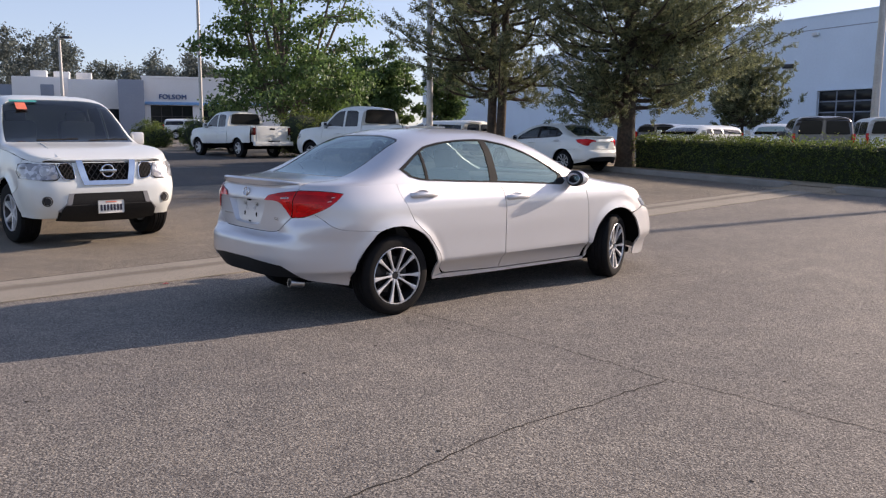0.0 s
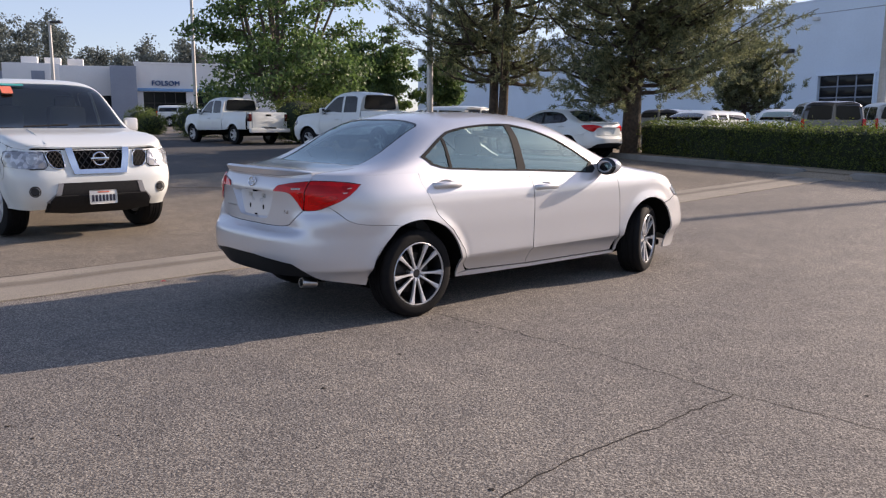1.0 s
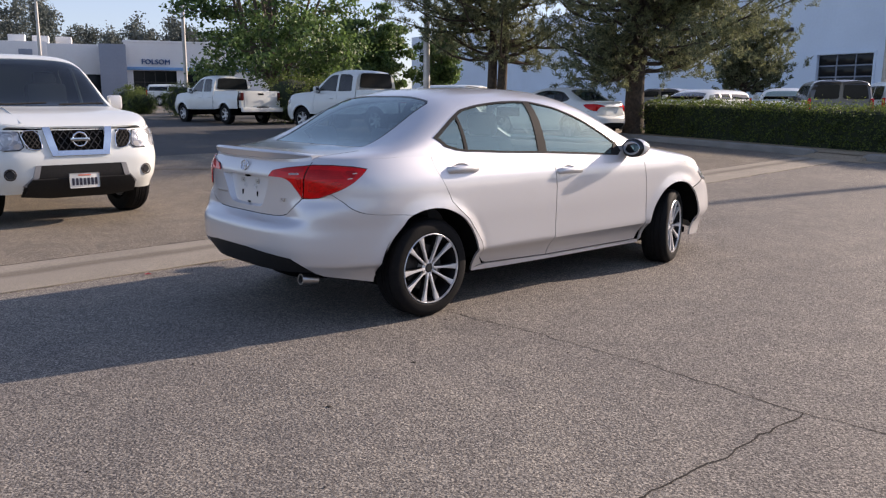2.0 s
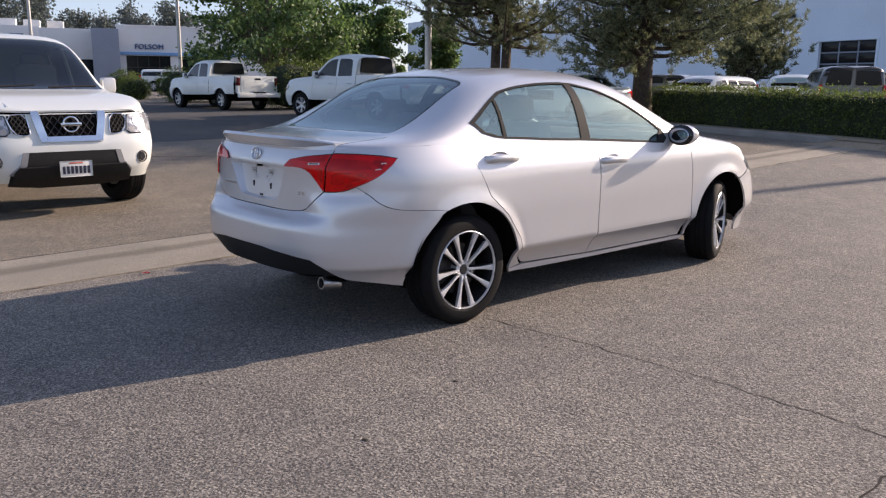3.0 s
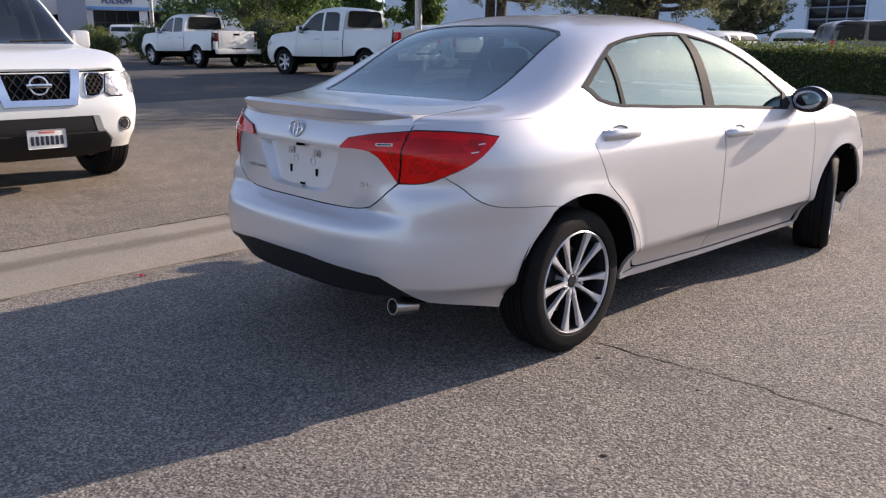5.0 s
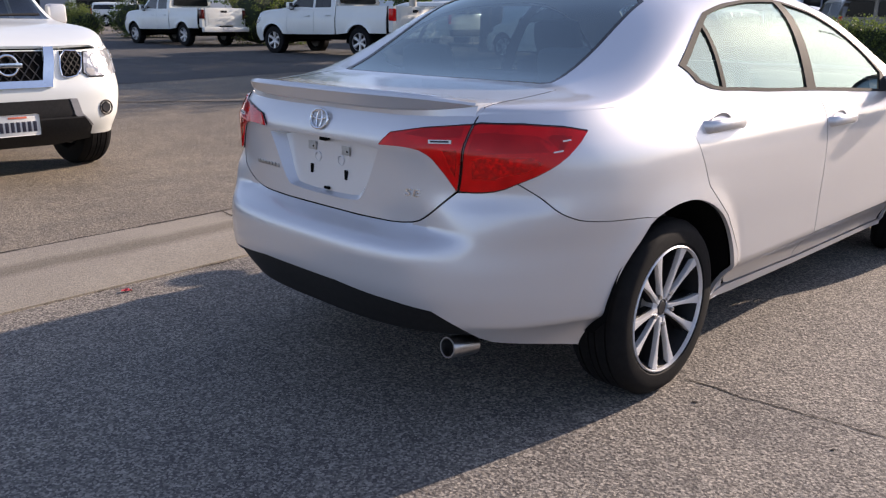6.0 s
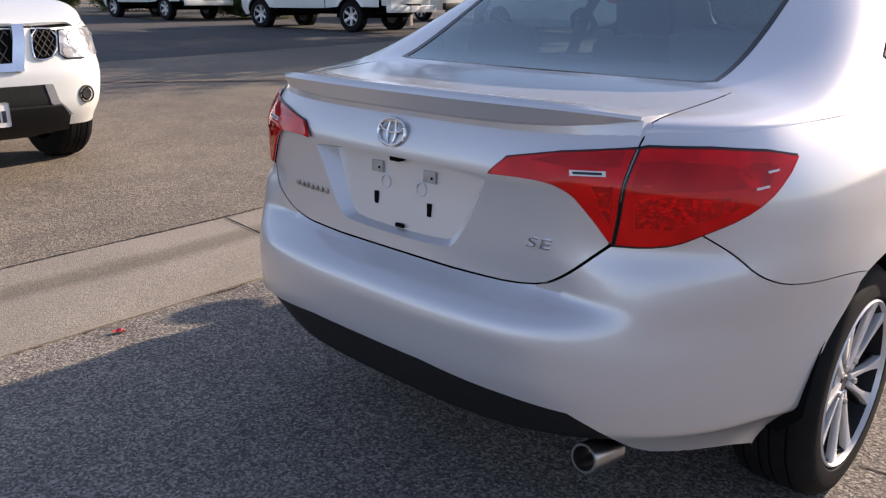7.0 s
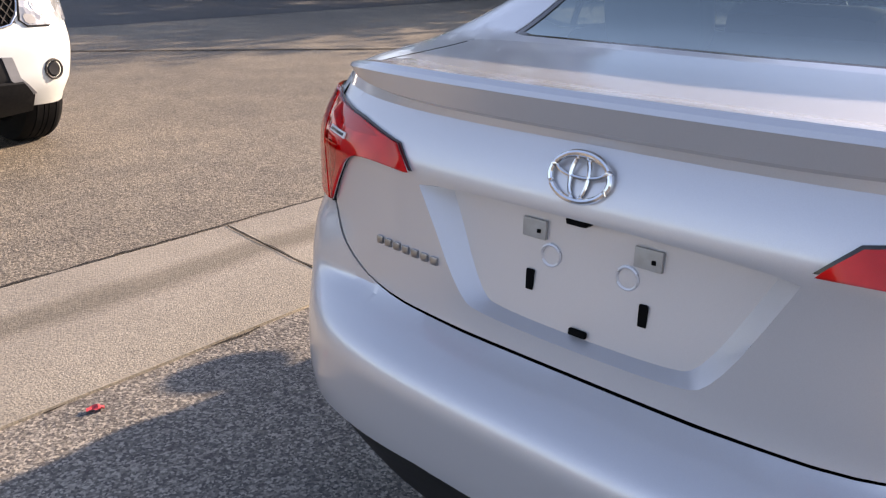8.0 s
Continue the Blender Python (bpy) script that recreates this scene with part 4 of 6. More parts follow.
    outer_lamp = Y([(-.5945, .980)]) + X([(-.70, .984), (-.62, .983), (-.52, .974), (-.447, .960)]) + curve_open(X([(-.447, .960), (-.49, .92), (-.545, .880), (-.60, .845), (-.655, .818)]) + Y([(-.68, .795), (-.63, .786), (-.580, .786)]), 1)[1:] + Y([(-.5895, .88)])
    for pts, name in ((Y(inner_lamp), "boot_lamp"), (outer_lamp, "tail_lamp")):
        c = (sum(q for q, _ in pts) / len(pts), sum(z for _, z in pts) / len(pts))
        base = flank(name, pts, "gloss_black", .024, .012, .004, boot if name == "boot_lamp" else car, 1, (0, 0, .85))
        lens = [(c[0] + (q - c[0]) * .975, c[1] + (z - c[1]) * (.94 if own else .92)) for q, z in pts]
        flank("lens", lens, "lens_cover" if own else "red_lens", .02, .006, .011 if own else .009, base, 1, (0, 0, .85))
        bowl_of = lambda pts2, mm, nm, up, o, s: part(nm, (lambda w: w if s > 0 else mirrored(w))(turn_in(skin(pts2, lifted(B, up), .02), (0, 0, .85), .002)), mm, o)
        other = mirrored(skin_copy(base))
        left = part(name, other, "gloss_black", boot if name == "boot_lamp" else car)
        part("lens", mirrored(skin_copy(base.children[0])), "lens_cover" if own else "red_lens", left)
        if own:
            for o, s in ((base, 1), (left, -1)):
                bowl_of(lens, "lamp_flat", "reflector", .0058, o, s)
        if own:
            if name == "boot_lamp":
                bar = [(-.49, .929), (-.556, .932), (-.558, .922), (-.493, .919)]
                for o, s in ((base, 1), (left, -1)):
                    w = turn_in(skin([(q, z) for q, z in Y([(y * 1.0, z) for y, z in bar])], lifted(B, .013), .03), (0, 0, .85), .004)
                    part("reversing_light", w if s > 0 else mirrored(w), "paper", o)
                    core = turn_in(skin([(q, z) for q, z in Y([(-.497, .9265), (-.550, .929), (-.552, .9245), (-.499, .922)])], lifted(B, .0142), .03), (0, 0, .85), .003)
                    part("light_slot", core if s > 0 else mirrored(core), "gloss_black", o)
            if name == "boot_lamp":
                dim = Y([(-.40, .940), (-.46, .957), (-.575, .970), (-.577, .942), (-.48, .936)])
                grid = Y([(-.535, .905), (-.574, .907), (-.571, .83), (-.552, .862)])
                for nm, pts2, mm in (("lens_shade", dim, "lamp_dark"), ("lens_core", grid, "lamp_prism")):
                    for o, s in ((base, 1), (left, -1)):
                        w = turn_in(skin(pts2, lifted(B, .0072), .03), (0, 0, .85), .002)
                        part(nm, w if s > 0 else mirrored(w), mm, o)
            else:
                # thin white strips over the lens, reflected glints drawn as parts
                for zz, a, b in ((.936, -.515, -.540), (.908, -.545, -.572)):
                    w0 = turn_in(skin(X([(a, zz), (b, zz - .003), (b, zz - .007), (a, zz - .004)]), lifted(B, .0125), .03), (0, 0, .85), .003)
                    part("glint_rib", mirrored(w0), "paper", left)
                    part("glint_rib", w0, "paper", base)
                band = X([(-.60, .872), (-.64, .850), (-.69, .836)]) + Y([(-.67, .828), (-.615, .828)]) + Y([(-.612, .880)]) + X([(-.72, .892), (-.62, .890)])
                shade = Y([(-.603, .895), (-.606, .952), (-.66, .958)]) + X([(-.68, .955), (-.60, .948), (-.565, .925), (-.585, .905), (-.70, .902)])
                w1 = turn_in(skin(shade, lifted(B, .0072), .03), (0, 0, .85), .002)
                part("lens_shade", mirrored(w1), "lamp_dark", left)
                part("lens_shade", w1, "lamp_dark", base)
                w0 = turn_in(skin(band, lifted(B, .0072), .03), (0, 0, .85), .002)
                part("lens_core", mirrored(w0), "lamp_prism", left)
                part("lens_core", w0, "lamp_prism", base)
                bow = X([(-.505, .945), (-.56, .950), (-.60, .935), (-.575, .90), (-.545, .905)])
                bowl_of(bow, "lamp_bowl", "lens_bowl", .0072, base, 1)
                bowl_of(bow, "lamp_bowl", "lens_bowl", .0072, left, -1)

    # upper shell: roof, pillars and shoulders in one sheet
    dlo = [(.085, 1.128), (.16, 1.07), (.25, 1.045), (.335, 1.034), (.65, 1.016), (.97, 1.003), (1.4, .980), (1.885, .952), (1.93, .985), (1.895, 1.045), (1.77, 1.118), (1.53, 1.24), (1.30, 1.316), (1.12, 1.349), (1.0, 1.355), (.78, 1.348), (.585, 1.330), (.40, 1.296), (.24, 1.218)]
    TX = lambda pts: [(x, B.t_of(x, z)) for x, z in pts]
    hole_r = TX(dlo)
    hole_l = [(x, 2 - t) for x, t in hole_r]
    T = lambda pts: [(x, B.t_of(x, y, 1)) for x, y in pts]
    gl = T([(-.315, .0), (-.315, .3), (-.305, .50), (-.29, .535), (-.02, .535), (.25, .515), (.285, .48), (.305, .25)])
    gl[0] = (-.318, 1.0)
    rear_hole = gl + [(.31, 1.0)] + [(x, 2 - t) for x, t in gl[:0:-1]]
    ws = T([(2.30, .68), (2.0, .64), (1.66, .53), (1.61, .45)])
    screen_hole = [(2.345, 1.0)] + ws + [(1.59, 1.0)] + [(x, 2 - t) for x, t in ws[::-1]]
    strip = [(x, ts(x) - .006) for x in xs] + [(-.738, 0.0)]
    shell = [(x, 0.0) for x in (-.738, -.5, -.2, .2, .6, 1, 1.5, 2, 2.37)] + [(x, 2.0) for x in (2.37, 2, 1.5, 1, .6, .2, -.2, -.5, -.738)] + [(x, 2 - t) for x, t in strip[::-1][1:]] + strip[:-1]
    top("roof_shell", shell, paint, step=.035, holes=(hole_r, hole_l, rear_hole, screen_hole), flange=.015)
    shrink_to = lambda pts, k: [(sum(p[0] for p in pts) / len(pts) + (a - sum(p[0] for p in pts) / len(pts)) * k, sum(p[1] for p in pts) / len(pts) + (b - sum(p[1] for p in pts) / len(pts)) * k) for a, b in pts]
    top("rear_window", shrink_to(rear_hole, .995), "rear_glass", flange=0, lift=-.004, step=.05)
    rim_in = shrink_to(rear_hole, .955)
    top("rear_window_seal", shrink_to(rear_hole, 1.0), "gloss_black", holes=(rim_in,), flange=.004, lift=-.002, step=.04)
    top("windscreen", screen_hole, "side_glass", flange=0, lift=-.004, step=.06)
    panes = [[(.118, 1.123), (.18, 1.074), (.26, 1.054), (.318, 1.046), (.320, 1.245), (.252, 1.206)],
             [(.345, 1.043), (.65, 1.026), (1.004, 1.012), (1.034, 1.344), (.78, 1.339), (.60, 1.322), (.42, 1.291), (.342, 1.256)],
             [(1.092, 1.008), (1.4, .992), (1.82, .965), (1.87, 1.040), (1.76, 1.112), (1.52, 1.233), (1.30, 1.307), (1.100, 1.341)]]
    holes = [TX(p) for p in panes]
    big = TX([(x, z) for x, z in dlo])
    top("window_frame", shrink_to(big, 1.008), "trim", holes=holes, flange=.006, lift=.003, sides=2, step=.03)
    for p in holes:
        top("side_window", p, "side_glass" if own else "tint_glass", flange=0, lift=-.003, sides=2, step=.06)
    hood = [(x, 0.0) for x in (2.375, 2.7, 3.0, 3.3, 3.45)] + [(x, 2.0) for x in (3.45, 3.3, 3.0, 2.7, 2.375)]
    top("bonnet", hood, paint, step=.05)

    # handles, mirrors
    for (x0, x1, z0) in ((.13, .385, .927), (1.165, 1.42, .866)):
        y0 = B.width((x0 + x1) / 2, z0)
        cup = lathe([(0, .012), (.5, .010), (.85, .003), (1, -.004)], 28, "Y")
        cup.transform(Matrix.Diagonal((.085, 1, .046, 1)))
        cup.transform(Matrix.Translation(((x0 + x1) / 2 - .02, -y0 + .004, z0 - .006)))
        bar = tube([(x0, -y0 + .010, z0), (x0 + .012, -y0 - .012, z0), (x0 + .05, -y0 - .026, z0 + .002), (x0 + .12, -y0 - .031, z0 + .003), (x1 - .09, -y0 - .031, z0 + .003), (x1 - .035, -y0 - .024, z0), (x1 - .006, -y0 - .008, z0), (x1, -y0 + .010, z0)], .0135, 12)
        for v in bar.verts:
            v.co.z = z0 + (v.co.z - z0) * 1.55
        for bm, nm, mm in ((cup, "handle_cup", paint), (bar, "door_handle", paint)):
            part(nm, mirrored(bm), mm, car)
            part(nm, bm, mm, car)
    for s in (1, -1):
        shell_bm = bmesh.new()
        bmesh.ops.create_uvsphere(shell_bm, u_segments=24, v_segments=14, radius=1, matrix=Matrix.Diagonal((.10, .112, .072, 1)))
        for v in shell_bm.verts:
            v.co.x = max(v.co.x, -.038)
            v.co.z *= 1 - 1.6 * max(0, -v.co.y - .03)
            v.co.y = max(v.co.y, -.098)
        shell_bm.transform(pose(2.01, -.930, 1.006, 0, 0, -6))
        arm = box((.05, .10, .05), (2.02, -.86, .975), .015)
        mg = bmesh.new()
        bmesh.ops.create_uvsphere(mg, u_segments=24, v_segments=10, radius=1, matrix=pose(1.9565, -.930, 1.005, 0, 4, -6) @ Matrix.Diagonal((.006, .084, .052, 1)))
        if s < 0:
            shell_bm, arm, mg = mirrored(shell_bm), mirrored(arm), mirrored(mg)
        mr = part("wing_mirror", shell_bm, paint, car)
        part("mirror_foot", arm, "black_plastic", mr)
        part("mirror_glass", mg, "mirror", mr)
        bezel = bmesh.new()
        bmesh.ops.create_uvsphere(bezel, u_segments=24, v_segments=10, radius=1, matrix=pose(1.976, -.930, 1.005, 0, 4, -6) @ Matrix.Diagonal((.022, .1115, .073, 1)))
        part("mirror_bezel", bezel if s > 0 else mirrored(bezel), "gloss_black", mr)

    # wheels
    for wx, sd, st in ((0, 1, 0), (2.70, 1, 19), (0, -1, 0), (2.70, -1, 17)):
        wheel(car, (wx, -.757 * sd, .3125), steer=st, flip=sd < 0)

    # exhaust
    pipe = lathe([(.027, .004), (.028, 0), (.033, 0), (.034, .004), (.033, .11), (.028, .11), (.027, .004)], 24, "X")
    pipe.transform(pose(-.775, -.556, .303, 0, 8, -3))
    part("exhaust_tip", pipe, "steel", car)
    muffler = box((.42, .26, .12), (-.46, -.5, .35), .05)
    part("silencer", muffler, "void", car)

    # seats and dashboard
    for y in (-.37, .37):
        seat = merge(box((.5, .48, .16), (1.25, y, .48), .06), box((.16, .48, .62), (.98, y, .80), .07, pose(0, 0, 0, 0, -14, 0)))
        part("front_seat", seat, "seat", car)
        part("headrest", box((.09, .26, .17), (.90, y, 1.19), .05, pose(0, 0, 0, 0, -12, 0)), "seat", car)
        part("headrest", box((.09, .26, .15), (.02, y, 1.10), .05, pose(0, 0, 0, 0, -14, 0)), "grey_cloth", car)
    part("rear_seat", merge(box((.5, 1.3, .16), (.42, 0, .50), .06), box((.16, 1.3, .56), (.16, 0, .80), .07, pose(0, 0, 0, 0, -20, 0))), "seat", car)
    part("parcel_shelf", box((.44, 1.15, .03), (-.16, 0, 1.00), .01), "grey_cloth", car)
    part("dashboard", box((.5, 1.4, .28), (2.0, 0, .87), .1), "seat", car)
    bm = bmesh.new()
    bmesh.ops.create_circle(bm, segments=24, radius=.185)
    ringp = [v.co.copy() for v in bm.verts]
    bm.free()
    st = tube(ringp + [ringp[0]], .014, 8)
    st.transform(pose(1.60, .37, .96, 0, 65, 0))
    part("steering_wheel", st, "seat", car)
    part("rear_view_mirror", box((.03, .24, .07), (1.55, 0, 1.27), .012), "gloss_black", car)

    if own:
        # badge, letters, plate fixings
        xb = B.lower(tail_mid, .956).x
        pts = [(0, .049 * math.cos(2 * math.pi * i / 40), .034 * math.sin(2 * math.pi * i / 40)) for i in range(41)]
        ring = tube(pts, .0052, 10)
        v1 = tube([(0, .015 * math.cos(2 * math.pi * i / 32), .033 * math.sin(2 * math.pi * i / 32)) for i in range(33)], .0036, 8)
        h1 = tube([(0, .041 * math.cos(2 * math.pi * i / 32), .014 + .015 * math.sin(2 * math.pi * i / 32)) for i in range(33)], .0034, 8)
        badge = merge(ring, v1, h1)
        badge.transform(pose(xb - .008, 0, .952, 0, 14, 0) @ Matrix.Scale(.93, 4))
        part("badge", badge, "chrome", boot, "chrome oval badge")
        # the model name, as a row of plain chrome bars
        for k in range(7):
            y = .400 - .023 * k
            part("name_bar", box((.006, .0155, .0145), (B.lower(B.q_of_y(y, .765), .765).x - .002, y, .765), .003), "steel", boot, "chrome bar of the model name")
        word = writing("SE", .042, .006, .2, 1.15)
        word.transform(pose(0, 0, 0, 0, 0, -90))
        for v in word.verts:
            y = v.co.y * 1.3 - .428
            v.co = Vector((B.lower(B.q_of_y(y, .768), .768).x - .003 + v.co.x, y, .768 + v.co.z * .75))
        part("lettering", word, "chrome", boot, "chrome letters SE")
        back_at = lambda z: B.lower(tail_mid, z).x + .022 + .12 * (z - .70)
        for y in (-.092, .092):
            part("plate_bracket", box((.005, .041, .029), (back_at(.853) - .004, y, .853), .0015), "bracket", boot)
            part("bracket_hole", box((.003, .006, .006), (back_at(.851) - .0070, y - .009, .851), .001), "void", boot)
            rg = tube([(back_at(.818) - .001, y * .68 + .016 * math.cos(a / 16 * math.pi), .818 + .016 * math.sin(a / 16 * math.pi)) for a in range(33)], .0025, 6)
            part("pressed_ring", rg, paint, boot)
            part("bolt_slot", box((.006, .013, .032), (back_at(.774) - .001, y * 1.02, .774), .002), "void", boot)
        part("button", box((.024, .034, .013), (back_at(.884) - .012, .012, .884), .005), "void", boot)
        part("drain_slot", box((.008, .029, .010), (back_at(.720) - .004, 0, .720), .003), "void", boot)
    return car


def lifted(B, d):
    def place(q, z):
        p, e = B.lower(q, z), .004
        nrm = (B.lower(q + e, z) - B.lower(q - e, z)).cross(B.lower(q, z + e) - B.lower(q, z - e)).normalized()
        return p + nrm * d
    return place


def skin_copy(ob):
    bm = bmesh.new()
    bm.from_mesh(ob.data)
    return bm


def X_lip(y):
    """The rear edge of the boot in plan."""
    return SALOON.lower(SALOON.q_of_y(y, 1.0), 1.0).x


CAR_TURN = 46.4
sedan = saloon(pose(-1.085, 7.102, 0, 0, 0, CAR_TURN), "silver", "silver metallic sedan parked on the asphalt, rear plate missing")
# ---- pickups ----
PICKUP = Body(
    side=[(.40, .86), (.52, .90), (.70, .925), (.92, .925), (1.04, .905), (1.12, .885), (1.30, .87)],
    tail=[(.4, 1.12), (1.4, 1.12)],
    nose=[(.30, 3.96), (.40, 4.06), (.52, 4.12), (.70, 4.12), (.80, 4.09), (1.0, 4.04), (1.12, 3.94)],
    belt=[(-1.2, 1.27), (.80, 1.27), (.84, 1.19), (2.6, 1.17), (2.9, 1.15), (3.5, 1.10), (3.9, 1.02), (4.1, .99)],
    roof=[(-1.2, 1.29), (.80, 1.29), (.83, 1.76), (1.0, 1.83), (1.5, 1.875), (1.85, 1.85), (2.03, 1.80), (2.82, 1.235), (3.5, 1.18), (3.9, 1.09), (4.05, 1.03), (4.1, 1.0)],
    x_tail=-.9, x_nose=3.30, tail_pow=[(0, 9), (1, 9)], nose_pow=[(.3, 5.0), (.7, 5.0), (.95, 4.2), (1.1, 3.4)],
    wheels=((0.0, .37), (3.20, .37)), lean=.17, flare=.03, arch=.44, crown=.96, pull=2.6)


def pickup(m, label, near=False, size=1.0, glass_kind="tint_glass", tail_red=True, two_tone=False):
    B = PICKUP
    truck = thing("pickup_truck", m @ Matrix.Scale(size, 4), label, "pickup truck")
    mid = (1.5, 0, .8)
    X = lambda pts: [(B.q_of_x(x, z), z) for x, z in pts]
    N = lambda pts: [(B.q_of_y(y, z, 1), z) for y, z in pts]
    nose_mid = B.x_nose + .6 * math.pi
    flipn = lambda pts: [(2 * nose_mid - q, z) for q, z in pts[::-1]]
    paint = "white"

    def flank(name, outline, material, lift=0.0, step=.06, flange=.02, parent=truck, sides=2, inside=mid):
        bm = turn_in(skin(outline, lifted(B, lift) if lift else B.lower, step), inside, flange)
        if sides == 2:
            part(name, mirrored(bm), material, parent)
        return part(name, bm, material, parent)

    def top(name, outline, material, holes=(), step=.07, flange=.02, lift=0.0, sides=1):
        def place(x, t):
            p, e = B.upper(x, t / .8), .004
            nrm = (B.upper(x + e, t / .8) - B.upper(x - e, t / .8)).cross(B.upper(x, t / .8 + e) - B.upper(x, t / .8 - e)).normalized()
            return p + nrm * lift
        grow = lambda pts: [(x, t * .8) for x, t in pts]
        bm = turn_in(skin(grow(outline), place, step, [grow(h) for h in holes]), mid, flange)
        if sides == 2:
            part(name, mirrored(bm), material, truck)
        return part(name, bm, material, truck)

    R = .445
    flank("bed_side", [(-.98, .60)] + arc(0, .37, R, 149, 31, 18) + [(.80, .56), (.80, 1.265), (-.98, 1.265)], paint)
    flank("rear_door", [(.84, .56), (1.60, .55), (1.60, 1.178), (.84, 1.188)], paint)
    flank("front_door", [(1.612, .55), (2.62, .54), (2.65, .8), (2.60, 1.168), (1.612, 1.178)], paint)
    arch = arc(3.20, .37, R, 156, 36, 18)
    flank("front_fender", X([(2.632, .54)]) + X(arch) + X([(3.72, .72), (3.735, 1.048), (3.6, 1.082), (3.3, 1.117), (2.9, 1.148), (2.612, 1.168), (2.662, .8)]), paint)
    # front face
    fr = X(arc(3.20, .37, R, 4, 35, 8)) + X([(3.73, .715), (3.745, 1.045), (3.85, 1.028), (3.93, 1.012)]) + N([(-.5, 1.004), (-.2, 1.01)])
    fl = X([(3.66, .36)]) + N([(-.72, .345), (-.58, .35), (-.52, .345)])
    flank("front_bumper", fr + flipn(fr) + flipn(fl[::-1]) + fl[::-1], paint, sides=1, inside=(3, 0, .7), step=.05)
    hood = [(x, 0.0) for x in (2.87, 3.2, 3.5, 3.8, 3.95)] + [(4.03, .6), (4.035, 1.4)] + [(x, 2.0) for x in (3.95, 3.8, 3.5, 3.2, 2.87)]
    bonnet = top("bonnet", hood, paint, step=.06)
    ink = N([(-.43, .645), (-.465, .53), (-.575, .425), (-.585, .32), (-.3, .285)])
    intake = flank("intake", ink + flipn(ink), "black_plastic", .006, .05, .01, truck, 1, (3, 0, .5))
    bar = N([(-.50, .505), (-.545, .455), (-.555, .345), (-.3, .31)])
    corner = N([(-.46, .645), (-.405, .648), (-.435, .52), (-.54, .43), (-.585, .435), (-.49, .53)])
    for s in (1, -1):
        w = turn_in(skin(corner, lifted(B, .010), .04), (3, 0, .5), .01)
        part("intake_corner", w if s > 0 else mirrored(w), "grey_trim", intake)
    b2 = turn_in(skin(bar + flipn(bar), lifted(B, .03), .05), (3, 0, .5), .03)
    part("intake_bar", b2, "black_plastic", intake)
    gr = N([(-.27, 1.0), (-.235, .785)])
    grille = flank("grille", gr + flipn(gr), "void", .004, .06, .01, truck, 1, (3, 0, .9))
    for s in (1, -1):
        v = N([(-.350, 1.022), (-.278, 1.022), (-.228, .785), (-.215, .735), (-.285, .735), (-.308, .80)])
        w = turn_in(skin(v, lifted(B, .022), .04), (3, 0, .9), .02)
        part("chrome_blade", w if s > 0 else mirrored(w), "chrome", grille)
        mesh = N([(-.555, .988), (-.395, .998), (-.37, .83), (-.415, .80), (-.515, .825)])
        w = turn_in(skin(mesh, lifted(B, .006), .05), (3, 0, .9), .01)
        part("side_grille", w if s > 0 else mirrored(w), "void", grille)
        lamp = N([(-.575, .985), (-.545, .835), (-.585, .803), (-.71, .80)]) + X([(3.78, .83), (3.70, .90), (3.72, .985), (3.86, .998)])
        w = turn_in(skin(lamp, lifted(B, .008), .04), (3, 0, .9), .02)
        lp = part("headlight", w if s > 0 else mirrored(w), "clear_lens", truck)
        if near:
            inside = (("reflector", curve_line(N([(-.630, .972), (-.722, .966), (-.745, .90), (-.715, .838), (-.655, .880), (-.622, .905)]), 2), "lamp_bowl"),
                      ("indicator", curve_line(N([(-.566, .872), (-.632, .862), (-.644, .815), (-.578, .812)]), 1), "grey_trim"),
                      ("side_marker", curve_line(X([(3.86, .965), (3.78, .955), (3.775, .925), (3.86, .935)]), 1), "grey_trim"))
            for nm, loop, mm in inside:
                w = turn_in(skin(loop, lifted(B, .0115), .025), (3, 0, .9), .006)
                part(nm, w if s > 0 else mirrored(w), mm, lp)
            edge = [tuple(lifted(B, .008)(q, z)) for q, z in lamp]
            w = tube(edge + [edge[0]], .0060, 6)
            part("lamp_seal", w if s > 0 else mirrored(w), "trim", lp)
            rimline = curve_line(N([(-.560, .992), (-.393, 1.002), (-.366, .826), (-.413, .795), (-.519, .821)]), 1)
            trimline = [tuple(lifted(B, .010)(q, z)) for q, z in rimline]
            ft = tube(trimline + [trimline[0]], .0065, 8)
            part("grille_surround", ft if s > 0 else mirrored(ft), "chrome", grille)
        p0 = B.lower(*N([(-.695, .56)])[0])
        fog = lathe([(0, .004), (.034, .006), (.044, -.004)], 24, "X")
        fog.transform(pose(p0.x + .006, p0.y, .56, 0, 0, -14))
        fo = part("fog_lamp", fog if s > 0 else mirrored(fog), "dark_alloy", truck)
        fr2 = tube([(0, .053 * math.cos(k / 12 * math.pi), .054 * math.sin(k / 12 * math.pi)) for k in range(25)], .007, 8)
        fr2.transform(pose(p0.x + .008, p0.y, .56, 0, 0, -14))
        part("fog_ring", fr2 if s > 0 else mirrored(fr2), "disc", fo)
    foot = N([(-.30, .785), (-.29, .735)])
    w = turn_in(skin(foot + flipn(foot), lifted(B, .022), .05), (3, 0, .9), .02)
    part("chrome_bar", w, "chrome", grille)
    if near:
        xg = B.lower(nose_mid, .9).x + .012
        for k in range(-4, 5):
            for sg in (1, -1):
                pts = []
                for j in range(9):
                    z = .79 + .2 * j / 8
                    y = k * .075 + sg * (z - .89) * .75
                    if abs(y) < .225 + (z - .785) * .13:
                        pts.append((B.lower(B.q_of_y(y, z, 1), z).x + .008, y, z))
